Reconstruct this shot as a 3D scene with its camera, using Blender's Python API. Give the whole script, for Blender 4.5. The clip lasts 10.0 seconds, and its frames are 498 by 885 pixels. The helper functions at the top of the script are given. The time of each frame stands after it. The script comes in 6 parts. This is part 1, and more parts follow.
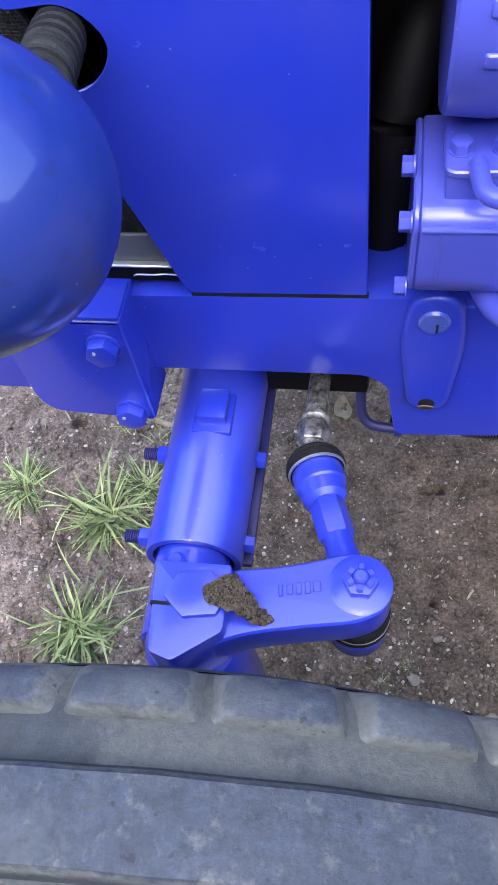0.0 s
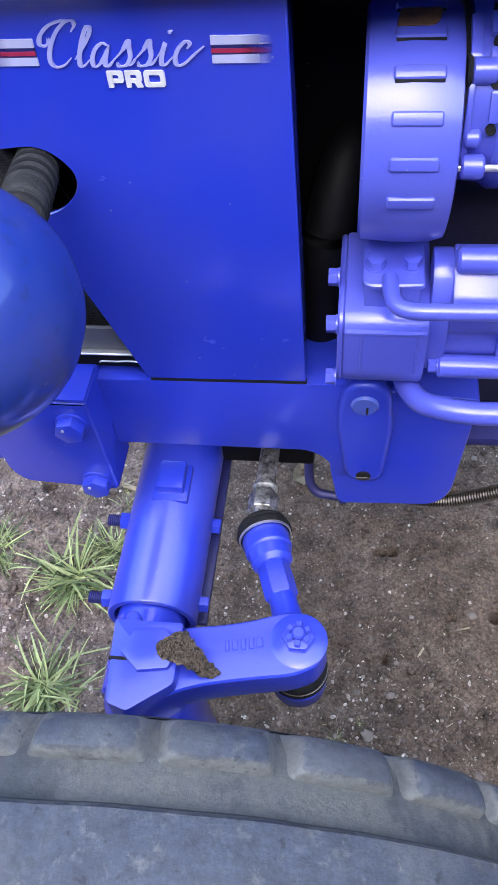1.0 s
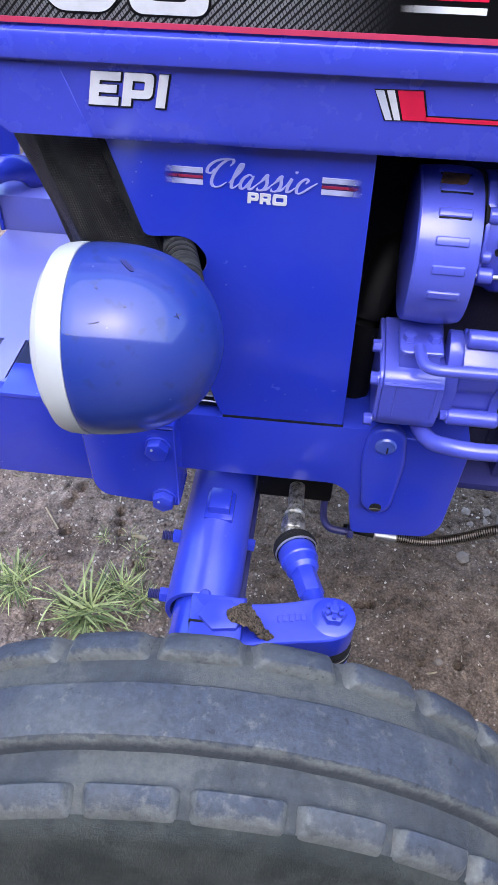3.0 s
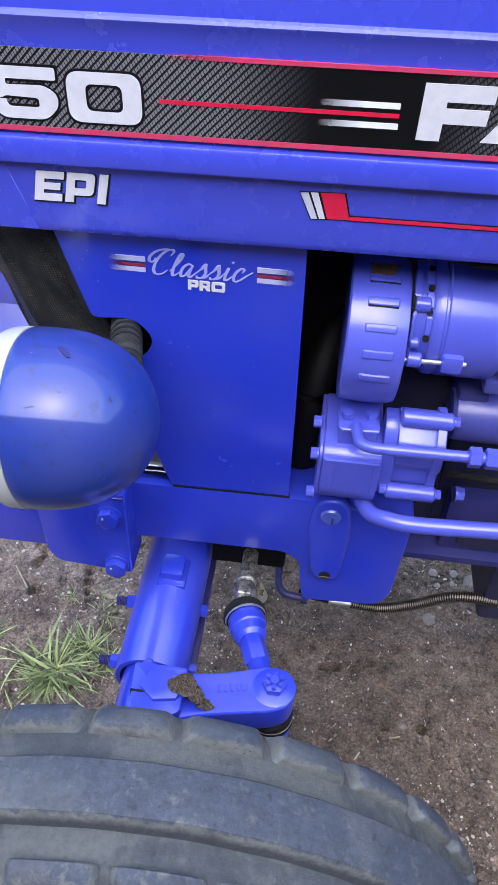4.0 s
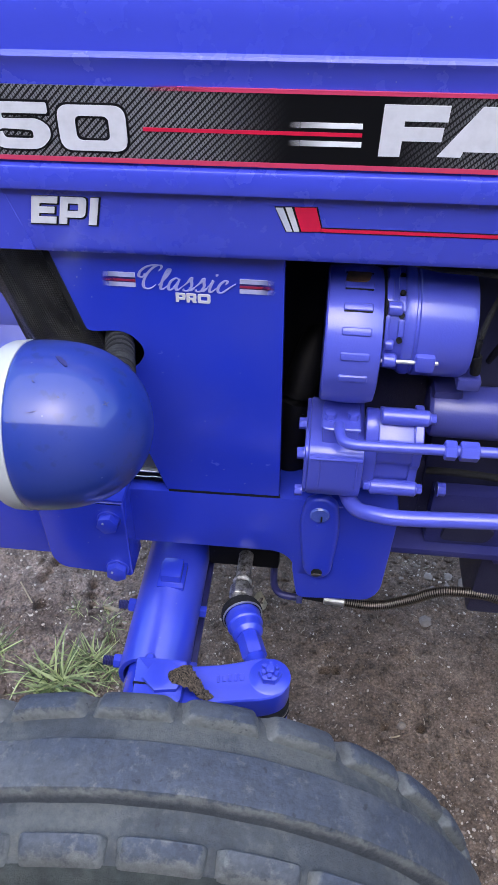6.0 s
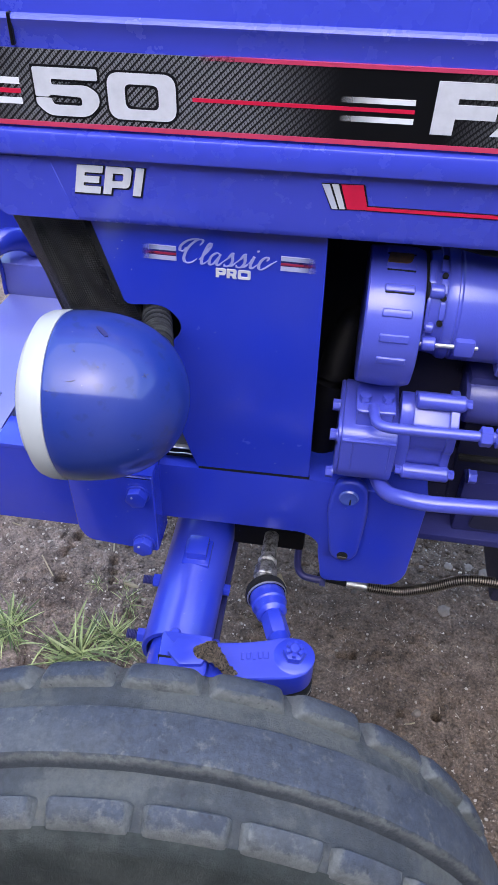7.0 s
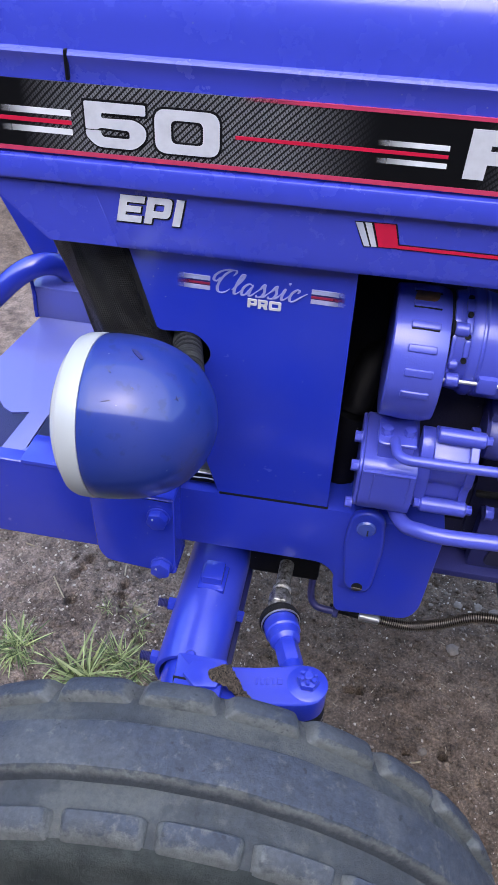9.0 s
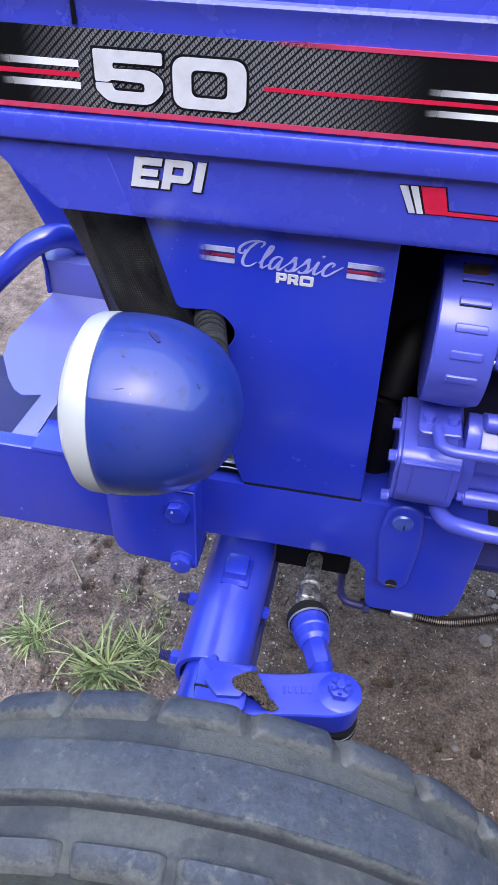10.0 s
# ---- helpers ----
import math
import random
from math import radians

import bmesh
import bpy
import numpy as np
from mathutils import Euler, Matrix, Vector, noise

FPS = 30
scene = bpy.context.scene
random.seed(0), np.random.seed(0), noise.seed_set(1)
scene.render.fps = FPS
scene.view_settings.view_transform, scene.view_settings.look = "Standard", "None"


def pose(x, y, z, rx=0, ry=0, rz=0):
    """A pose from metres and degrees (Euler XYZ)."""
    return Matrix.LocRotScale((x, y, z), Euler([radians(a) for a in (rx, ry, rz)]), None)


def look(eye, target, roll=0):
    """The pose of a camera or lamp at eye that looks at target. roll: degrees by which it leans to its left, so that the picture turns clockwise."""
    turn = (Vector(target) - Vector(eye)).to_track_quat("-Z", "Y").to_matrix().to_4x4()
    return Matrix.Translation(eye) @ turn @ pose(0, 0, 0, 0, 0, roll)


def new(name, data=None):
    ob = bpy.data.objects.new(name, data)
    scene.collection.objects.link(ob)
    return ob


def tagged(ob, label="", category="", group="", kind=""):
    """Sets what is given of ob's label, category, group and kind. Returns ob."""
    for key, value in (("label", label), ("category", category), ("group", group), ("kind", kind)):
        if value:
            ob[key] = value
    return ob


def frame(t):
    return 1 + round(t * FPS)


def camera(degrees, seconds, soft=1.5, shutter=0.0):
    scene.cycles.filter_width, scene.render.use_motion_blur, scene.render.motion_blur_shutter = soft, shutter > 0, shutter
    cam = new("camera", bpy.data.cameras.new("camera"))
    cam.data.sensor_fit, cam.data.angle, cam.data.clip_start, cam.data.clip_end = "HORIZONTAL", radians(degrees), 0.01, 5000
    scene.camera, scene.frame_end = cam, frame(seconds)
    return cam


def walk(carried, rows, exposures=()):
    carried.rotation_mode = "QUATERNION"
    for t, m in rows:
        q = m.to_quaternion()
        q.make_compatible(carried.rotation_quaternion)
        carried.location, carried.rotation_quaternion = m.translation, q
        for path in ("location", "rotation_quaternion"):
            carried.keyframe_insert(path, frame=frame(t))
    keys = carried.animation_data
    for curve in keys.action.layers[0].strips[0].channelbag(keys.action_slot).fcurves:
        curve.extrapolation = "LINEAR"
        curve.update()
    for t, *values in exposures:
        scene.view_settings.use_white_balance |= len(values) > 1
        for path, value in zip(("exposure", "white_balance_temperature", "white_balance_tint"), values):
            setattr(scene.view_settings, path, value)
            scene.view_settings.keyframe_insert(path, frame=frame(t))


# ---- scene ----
cam = camera(35.5, 10.0, 1.0)
PATH = [
    (0, (0.009, 0.058, 1.215), (-0.299, 1.103, -0.462), -10.7),
    (0.5, (0.025, 0.044, 1.254), (-0.29, 1.15, -0.382), -8.3),
    (1, (0.04, 0.028, 1.282), (-0.209, 1.206, -0.314), -6.9),
    (1.5, (0.047, 0.015, 1.291), (-0.182, 1.269, -0.25), -5.4),
    (2, (0.034, -0.005, 1.297), (-0.241, 1.228, -0.253), -5.3),
    (2.5, (-0.019, -0.115, 1.355), (-0.188, 1.138, -0.195), -1.0),
    (2.7, (-0.051, -0.166, 1.374), (-0.196, 1.139, -0.135), 0.6),
    (3.8, (-0.012, -0.196, 1.437), (-0.14, 1.291, 0.106), 3.2),
    (4, (0.006, -0.18, 1.439), (-0.123, 1.3, 0.099), 2.9),
    (4.5, (0.04, -0.168, 1.454), (-0.145, 1.31, 0.118), 0.6),
    (5, (0.032, -0.196, 1.456), (-0.217, 1.305, 0.158), -1.1),
    (5.2, (0.018, -0.209, 1.452), (-0.266, 1.291, 0.16), -1.5),
    (6.3, (0.026, -0.234, 1.457), (-0.076, 1.284, 0.159), 1.5),
    (6.5, (0.019, -0.229, 1.448), (-0.088, 1.284, 0.144), 1.4),
    (7, (0.006, -0.239, 1.448), (-0.168, 1.249, 0.123), 2.1),
    (7.5, (0.02, -0.239, 1.456), (-0.205, 1.255, 0.146), 2.4),
    (8, (0.028, -0.243, 1.452), (-0.211, 1.267, 0.163), 1.3),
    (8.5, (0.018, -0.259, 1.461), (-0.204, 1.281, 0.205), 1.7),
    (9, (-0.009, -0.261, 1.453), (-0.215, 1.279, 0.193), 3.9),
    (9.5, (-0.026, -0.26, 1.457), (-0.164, 1.283, 0.193), 5.4),
    (10, (-0.027, -0.192, 1.416), (-0.275, 1.295, 0.102), 2.8),
]
EXPOSURES = [(0, 2.74, 6550, 10), (1.5, 2.74, 6550, 10), (2.1, 2.74, 6550, 10), (2.6, 2.64, 6550, 10), (3.4, 2.54, 6550, 10), (4, 2.49, 6550, 10), (4.5, 2.19, 6550, 10), (6.5, 2.29, 6550, 10), (7, 2.29, 6550, 10), (8, 2.19, 6550, 10), (9, 2.19, 6550, 10), (9.5, 2.29, 6550, 10), (10, 2.44, 6550, 10)]
walk(cam, [(t, look(eye, target, roll)) for t, eye, target, roll in PATH], EXPOSURES)

# ---- world, sun, exposure ----
world = bpy.data.worlds.new("world")
scene.world = world
world.use_nodes = True
wn = world.node_tree
sky = wn.nodes.new("ShaderNodeTexSky")
sky.sky_type, sky.sun_disc = "NISHITA", False
SUN_EL, SUN_AZ = 58.0, 182.0
sky.sun_elevation, sky.sun_rotation = radians(SUN_EL), radians(SUN_AZ)
sky.air_density, sky.dust_density, sky.ozone_density = 1.0, 1.3, 1.0
wn.nodes["Background"].inputs["Strength"].default_value = 0.15
wn.links.new(sky.outputs[0], wn.nodes["Background"].inputs["Color"])
sun = new("sun", bpy.data.lights.new("sun", "SUN"))
sun.data.energy, sun.data.angle, sun.data.color = 0.6, radians(105), (1.0, 0.97, 0.93)
_az = radians(SUN_AZ)
sun.matrix_world = look((8 * math.sin(_az), 8 * math.cos(_az), 8 * math.tan(radians(SUN_EL))), (0, 0, 0))


# ---- materials ----
def material(name, base, rough=0.5, metal=0.0, coat=0.0):
    m = bpy.data.materials.new(name)
    m.use_nodes = True
    p = m.node_tree.nodes["Principled BSDF"]
    p.inputs["Base Color"].default_value = (*base, 1)
    p.inputs["Roughness"].default_value = rough
    p.inputs["Metallic"].default_value = metal
    p.inputs["Coat Weight"].default_value = coat
    p.inputs["Coat Roughness"].default_value = 0.14
    return m


def node(m, kind, **values):
    n = m.node_tree.nodes.new(kind)
    for k, v in values.items():
        n.inputs[k.replace("_", " ")].default_value = v
    return n


def link(m, a, b):
    m.node_tree.links.new(a, b)


def principled(m):
    return m.node_tree.nodes["Principled BSDF"]


def coords(m):
    return m.node_tree.nodes.new("ShaderNodeNewGeometry").outputs["Position"]


def ramp(m, fac, stops):
    r = m.node_tree.nodes.new("ShaderNodeValToRGB")
    e = r.color_ramp.elements
    while len(e) < len(stops):
        e.new(0.5)
    for el, (pos, col) in zip(e, stops):
        el.position, el.color = pos, (*col, 1)
    link(m, fac, r.inputs["Fac"])
    return r.outputs["Color"]


def grain(m, scale, detail=6.0, rough=0.6, vec=None):
    n = node(m, "ShaderNodeTexNoise", Scale=scale, Detail=detail, Roughness=rough)
    link(m, vec or coords(m), n.inputs["Vector"])
    return n.outputs["Fac"]


def mixed(m, fac, a, b, mode="MIX"):
    n = m.node_tree.nodes.new("ShaderNodeMix")
    n.data_type, n.blend_type = "RGBA", mode
    for sock, v in ((n.inputs[0], fac), (n.inputs[6], a), (n.inputs[7], b)):
        if isinstance(v, (float, int)):
            sock.default_value = v
        elif isinstance(v, tuple):
            sock.default_value = (*v, 1)
        else:
            link(m, v, sock)
    return n.outputs[2]


def math_node(m, op, a, b=0.0, c=0.0):
    n = m.node_tree.nodes.new("ShaderNodeMath")
    n.operation = op
    for sock, v in zip(n.inputs, (a, b, c)):
        if isinstance(v, (float, int)):
            sock.default_value = v
        else:
            link(m, v, sock)
    return n.outputs[0]


def bump(m, height, strength, distance):
    b = node(m, "ShaderNodeBump", Strength=strength, Distance=distance)
    link(m, height, b.inputs["Height"])
    link(m, b.outputs["Normal"], principled(m).inputs["Normal"])


def grey(m, fac, lo, hi, a=0.3, b=0.7):
    return ramp(m, fac, [(a, (lo,) * 3), (b, (hi,) * 3)])


def paint(name, base, dust=0.12, rough=0.28, coat=0.35, peel=0.05):
    """Sprayed enamel: slight mottling, thin dust, fine chips and orange peel."""
    m = material(name, base, rough, 0.0, coat)
    fade = math_node(m, "MULTIPLY", math_node(m, "MAXIMUM", math_node(m, "SUBTRACT", grain(m, 12.0, 3.0, 0.5), 0.25), 0.0), dust * 1.6)
    body = mixed(m, fade, base, (0.16, 0.16, 0.24))
    vor = node(m, "ShaderNodeTexVoronoi", Scale=55.0)
    link(m, coords(m), vor.inputs["Vector"])
    chips = math_node(m, "LESS_THAN", vor.outputs["Distance"], 0.045)
    link(m, mixed(m, math_node(m, "MULTIPLY", chips, 0.35), body, (0.3, 0.32, 0.42)), principled(m).inputs["Base Color"])
    link(m, math_node(m, "ADD", rough * 0.85, math_node(m, "MULTIPLY", grain(m, 30.0, 5.0), rough * 0.3)), principled(m).inputs["Roughness"])
    bump(m, grain(m, 420.0, 2.0), peel, 0.002)
    return m


BLUE = (0.015, 0.036, 0.49)
blue = paint("blue_enamel", BLUE, 0.10, 0.26, 0.9)
# hood base colour lightened to hold the sky reflected in it
blue_hood = paint("sky_paled_blue_enamel", (0.046, 0.063, 0.52), 0.0, 0.27, 0.9, 0.0)
blue_cast = paint("blue_enamel_on_casting", BLUE, 0.20, 0.32, 0.5, 0.07)
blue_worn = paint("faded_blue_enamel", (0.045, 0.085, 0.45), 0.3, 0.2, 0.9, 0.04)
lamp_blue = paint("weathered_lamp_enamel", (0.009, 0.030, 0.235), 0.20, 0.34, 0.8, 0.02)
principled(lamp_blue).inputs["Coat Roughness"].default_value = 0.07
principled(lamp_blue).inputs["Specular IOR Level"].default_value = 0.18
_sock = principled(lamp_blue).inputs["Base Color"]
_src = _sock.links[0].from_socket
_smudge = math_node(lamp_blue, "MULTIPLY", ramp(lamp_blue, grain(lamp_blue, 75.0, 5.0, 0.55), [(0.57, (0, 0, 0)), (0.66, (1, 1, 1))]), 0.4)
link(lamp_blue, mixed(lamp_blue, _smudge, _src, (0.02, 0.03, 0.12)), _sock)
# oily and grimy blues, darkened so the bay's shade is in the colour
oily = paint("shaded_oily_grime_on_blue", (0.007, 0.008, 0.035), 0.15, 0.5, 0.0, 0.3)
blue_shade = paint("shaded_grimy_blue_enamel", (0.030, 0.036, 0.24), 0.35, 0.40, 0.2, 0.1)
# tray blue made paler: the sky's reflection is put into the base colour
blue_skylit = paint("sky_glare_blue_enamel", (0.120, 0.142, 0.56), 0.5, 0.30, 0.9)
# dark copy of the blue for oily parts and for painted-in shade
blue_dark = paint("shaded_oily_blue_enamel", (0.014, 0.016, 0.12), 0.15, 0.45, 0.1, 0.3)
lilac = paint("thin_blue_paint_on_alloy", (0.066, 0.082, 0.50), 0.2, 0.30, 0.5, 0.08)
white = paint("white_paint", (0.45, 0.47, 0.475), 0.25, 0.35, 0.3, 0.03)
cream = paint("cream_rim_paint", (0.62, 0.58, 0.48), 0.5, 0.4, 0.1, 0.1)
sticker_white = material("white_vinyl", (0.62, 0.62, 0.66), 0.35)
sticker_black = material("black_vinyl", (0.006, 0.006, 0.008), 0.3)
sticker_red = material("red_vinyl", (0.60, 0.012, 0.055), 0.35)
sticker_pink = material("faded_red_vinyl", (0.55, 0.05, 0.12), 0.35)
script_silver = material("pale_blue_vinyl", (0.33, 0.35, 0.66), 0.35)
sticker_silver = material("silver_vinyl", (0.50, 0.52, 0.62), 0.35)
for _m in (sticker_white, sticker_red, sticker_pink, sticker_silver):
    _base = principled(_m).inputs["Base Color"].default_value[:3]
    link(_m, ramp(_m, grain(_m, 90.0), [(0.3, tuple(c * 0.9 for c in _base)), (0.6, tuple(_base))]), principled(_m).inputs["Base Color"])


def fading(name, base, x0, x1):
    """Vinyl printed so that it fades out along the tractor from x1 (full) to x0 (nothing)."""
    m = material(name, base, 0.35)
    sep = node(m, "ShaderNodeSeparateXYZ")
    link(m, coords(m), sep.inputs[0])
    rng = node(m, "ShaderNodeMapRange")
    link(m, sep.outputs["X"], rng.inputs["Value"])
    rng.inputs["From Min"].default_value, rng.inputs["From Max"].default_value = x0, x1
    link(m, rng.outputs[0], principled(m).inputs["Alpha"])
    return m


def carbon(name):
    """Printed twill weave that fades into plain black half-way along the band."""
    m = material(name, (0.01, 0.01, 0.012), 0.33)
    pos = coords(m)
    sep = node(m, "ShaderNodeSeparateXYZ")
    link(m, pos, sep.inputs[0])
    x, z = sep.outputs["X"], sep.outputs["Z"]
    across = math_node(m, "ADD", math_node(m, "MULTIPLY", x, 150.0), math_node(m, "MULTIPLY", z, -150.0))
    along = math_node(m, "ADD", math_node(m, "MULTIPLY", x, 330.0), math_node(m, "MULTIPLY", z, 150.0))
    rows = math_node(m, "GREATER_THAN", math_node(m, "FRACT", across), 0.38)
    dashes = math_node(m, "GREATER_THAN", math_node(m, "FRACT", along), 0.22)
    weave = math_node(m, "MULTIPLY", rows, dashes)
    rng = node(m, "ShaderNodeMapRange")
    link(m, x, rng.inputs["Value"])
    rng.interpolation_type = "SMOOTHSTEP"
    rng.inputs["From Min"].default_value, rng.inputs["From Max"].default_value = -0.005, -0.105
    front = node(m, "ShaderNodeMapRange")
    link(m, x, front.inputs["Value"])
    front.inputs["From Min"].default_value, front.inputs["From Max"].default_value = -0.350, -0.285
    rear = node(m, "ShaderNodeMapRange")
    link(m, x, rear.inputs["Value"])
    rear.inputs["From Min"].default_value, rear.inputs["From Max"].default_value = 0.085, 0.16
    weave = math_node(m, "MULTIPLY", weave, math_node(m, "ADD", math_node(m, "MULTIPLY", rng.outputs[0], front.outputs[0]), math_node(m, "MULTIPLY", rear.outputs[0], 0.7)))
    link(m, mixed(m, weave, (0.004, 0.004, 0.005), (0.19, 0.19, 0.205)), principled(m).inputs["Base Color"])
    return m


decal_weave = carbon("printed_weave_vinyl")


def rubber(name, base, dust, amount, scale=14.0):
    """Worn rubber with caked dust in patches, scuffs and grit."""
    m = material(name, base, 0.75)
    big = ramp(m, grain(m, scale, 10.0, 0.66), [(0.40, (0.12,) * 3), (0.47, (0.35,) * 3), (0.50, (0.75,) * 3), (0.66, (1, 1, 1))])
    fine = ramp(m, grain(m, 210.0, 8.0, 0.75), [(0.36, (0.5,) * 3), (0.62, (1, 1, 1))])
    f = math_node(m, "MULTIPLY", math_node(m, "MULTIPLY", big, fine), amount)
    body = ramp(m, grain(m, 75.0, 9.0, 0.75), [(0.3, tuple(c * 0.6 for c in base)), (0.7, tuple(c * 1.4 for c in base))])
    body = mixed(m, f, body, dust)
    scuff = ramp(m, grain(m, 46.0, 4.0, 0.5), [(0.70, (0, 0, 0)), (0.74, (1, 1, 1))])
    link(m, mixed(m, math_node(m, "MULTIPLY", scuff, 0.5), body, tuple(c * 0.4 for c in base)), principled(m).inputs["Base Color"])
    link(m, grey(m, grain(m, 30.0), 0.55, 0.9), principled(m).inputs["Roughness"])
    bump(m, math_node(m, "ADD", grain(m, 260.0, 8.0, 0.75), math_node(m, "MULTIPLY", grain(m, 55.0, 8.0, 0.65), 1.5)), 0.55, 0.004)
    return m




def tread(name, axle, steer, radius, clean, dusty):
    """Tyre rubber: bluish worn running surface, pale dust towards the edges and down in the gaps, shade painted down
    the rib's sides.
    """
    m = material(name, clean, 0.7)
    pos = coords(m)
    sep = node(m, "ShaderNodeSeparateXYZ")
    link(m, pos, sep.inputs[0])
    dx = math_node(m, "SUBTRACT", sep.outputs["X"], axle[0])
    dy = math_node(m, "SUBTRACT", sep.outputs["Y"], axle[1])
    dz = math_node(m, "SUBTRACT", sep.outputs["Z"], axle[2])
    c, s = math.cos(steer), math.sin(steer)
    dx, dy = (math_node(m, "ADD", math_node(m, "MULTIPLY", dx, c), math_node(m, "MULTIPLY", dy, s)),
              math_node(m, "SUBTRACT", math_node(m, "MULTIPLY", dy, c), math_node(m, "MULTIPLY", dx, s)))
    r = math_node(m, "SQRT", math_node(m, "ADD", math_node(m, "MULTIPLY", dx, dx), math_node(m, "MULTIPLY", dz, dz)))
    across = math_node(m, "ABSOLUTE", dy)
    shoulder = math_node(m, "SUBTRACT", radius - 0.0080, math_node(m, "MULTIPLY", math_node(m, "MAXIMUM", math_node(m, "SUBTRACT", across, 0.0585), 0.0), 0.40))
    is_rib = math_node(m, "LESS_THAN", across, 0.042)
    top = math_node(m, "ADD", math_node(m, "MULTIPLY", is_rib, radius), math_node(m, "MULTIPLY", math_node(m, "SUBTRACT", 1.0, is_rib), shoulder))
    depth = math_node(m, "SUBTRACT", top, r)
    wander = math_node(m, "MULTIPLY", math_node(m, "SUBTRACT", grain(m, 75.0, 9.0, 0.7), 0.5), 0.020)
    rng = node(m, "ShaderNodeMapRange")
    rng.interpolation_type = "SMOOTHSTEP"
    link(m, math_node(m, "ADD", depth, wander), rng.inputs["Value"])
    rng.inputs["From Min"].default_value, rng.inputs["From Max"].default_value = 0.0006, 0.0052
    haze = ramp(m, grain(m, 11.0, 8.0, 0.62), [(0.48, (0.0,) * 3), (0.56, (0.22,) * 3), (0.75, (0.40,) * 3)])
    fac = math_node(m, "MAXIMUM", math_node(m, "MULTIPLY", rng.outputs[0], 0.85), haze)
    body = ramp(m, grain(m, 70.0, 9.0, 0.7), [(0.3, tuple(c * 0.72 for c in clean)), (0.7, tuple(c * 1.28 for c in clean))])
    caked = ramp(m, grain(m, 33.0, 9.0, 0.7), [(0.3, tuple(c * 0.65 for c in dusty)), (0.7, tuple(c * 1.2 for c in dusty))])
    body = mixed(m, fac, body, caked)
    # dark blotches painted for cracks and shade low in the tread
    crack_shade = ramp(m, grain(m, 22.0, 9.0, 0.7), [(0.56, (0, 0, 0)), (0.66, (0.75,) * 3)])
    body = mixed(m, math_node(m, "MULTIPLY", crack_shade, rng.outputs[0]), body, tuple(c * 0.45 for c in clean))
    # shadow beneath the rib's edges, mixed into the colour by depth
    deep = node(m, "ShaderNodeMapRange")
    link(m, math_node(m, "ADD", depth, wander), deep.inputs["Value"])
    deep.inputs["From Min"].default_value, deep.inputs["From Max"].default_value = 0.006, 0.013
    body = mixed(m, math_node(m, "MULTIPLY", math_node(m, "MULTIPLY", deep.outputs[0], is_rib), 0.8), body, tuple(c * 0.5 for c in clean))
    fleck = ramp(m, grain(m, 180.0, 6.0, 0.75), [(0.34, (0.80,) * 3), (0.5, (1.0,) * 3), (0.66, (1.22, 1.22, 1.20))])
    body = mixed(m, 1.0, body, fleck, "MULTIPLY")
    nicks = ramp(m, grain(m, 95.0, 3.0, 0.5), [(0.68, (0, 0, 0)), (0.72, (1, 1, 1))])
    link(m, mixed(m, math_node(m, "MULTIPLY", nicks, 0.6), body, tuple(c * 0.35 for c in clean)), principled(m).inputs["Base Color"])
    bump(m, math_node(m, "ADD", grain(m, 240.0, 8.0, 0.7), math_node(m, "MULTIPLY", grain(m, 50.0, 8.0, 0.6), 1.4)), 0.45, 0.003)
    return m


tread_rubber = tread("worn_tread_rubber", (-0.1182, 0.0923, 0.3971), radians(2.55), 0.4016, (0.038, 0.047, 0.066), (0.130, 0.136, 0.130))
groove_rubber = rubber("dusty_groove_rubber", (0.034, 0.041, 0.050), (0.112, 0.116, 0.106), 0.85, 13.0)
wall_rubber = rubber("sidewall_rubber", (0.012, 0.017, 0.016), (0.085, 0.092, 0.082), 0.45, 16.0)
black_rubber = rubber("black_rubber", (0.005, 0.005, 0.006), (0.03, 0.03, 0.03), 0.3, 30.0)
hose_rubber = rubber("ribbed_hose_rubber", (0.008, 0.009, 0.009), (0.065, 0.066, 0.062), 0.4, 40.0)
# near-black for dark interior parts, with their deep shade in the colour
shaded_black = paint("shaded_black_steel", (0.003, 0.003, 0.004), 0.01, 0.6, 0.0, 0.1)
principled(shaded_black).inputs["Specular IOR Level"].default_value = 0.2
principled(black_rubber).inputs["Specular IOR Level"].default_value = 0.25
principled(sticker_black).inputs["Specular IOR Level"].default_value = 0.25
steel = material("bare_steel", (0.45, 0.44, 0.42), 0.3, 1.0)
link(steel, ramp(steel, grain(steel, 70.0, 8.0, 0.7), [(0.30, (0.20, 0.18, 0.15)), (0.55, (0.66, 0.64, 0.61))]), principled(steel).inputs["Base Color"])
link(steel, grey(steel, grain(steel, 120.0), 0.32, 0.6), principled(steel).inputs["Roughness"])
zinc = material("zinc_plated_steel", (0.68, 0.68, 0.69), 0.5, 1.0)
bump(zinc, grain(zinc, 300.0), 0.2, 0.001)
greasy = material("greasy_steel", (0.3, 0.3, 0.28), 0.4, 1.0)
link(greasy, ramp(greasy, grain(greasy, 95.0, 8.0, 0.7), [(0.36, (0.07, 0.062, 0.052)), (0.46, (0.30, 0.29, 0.27)), (0.60, (0.62, 0.61, 0.58))]), principled(greasy).inputs["Base Color"])
link(greasy, grey(greasy, grain(greasy, 160.0), 0.35, 0.75), principled(greasy).inputs["Roughness"])
bump(greasy, grain(greasy, 240.0, 6.0, 0.7), 0.5, 0.002)
dull_grey = paint("dull_grey_steel", (0.085, 0.088, 0.085), 0.3, 0.5, 0.0, 0.1)
spring_steel = material("dull_spring_steel", (0.24, 0.21, 0.18), 0.45, 1.0)
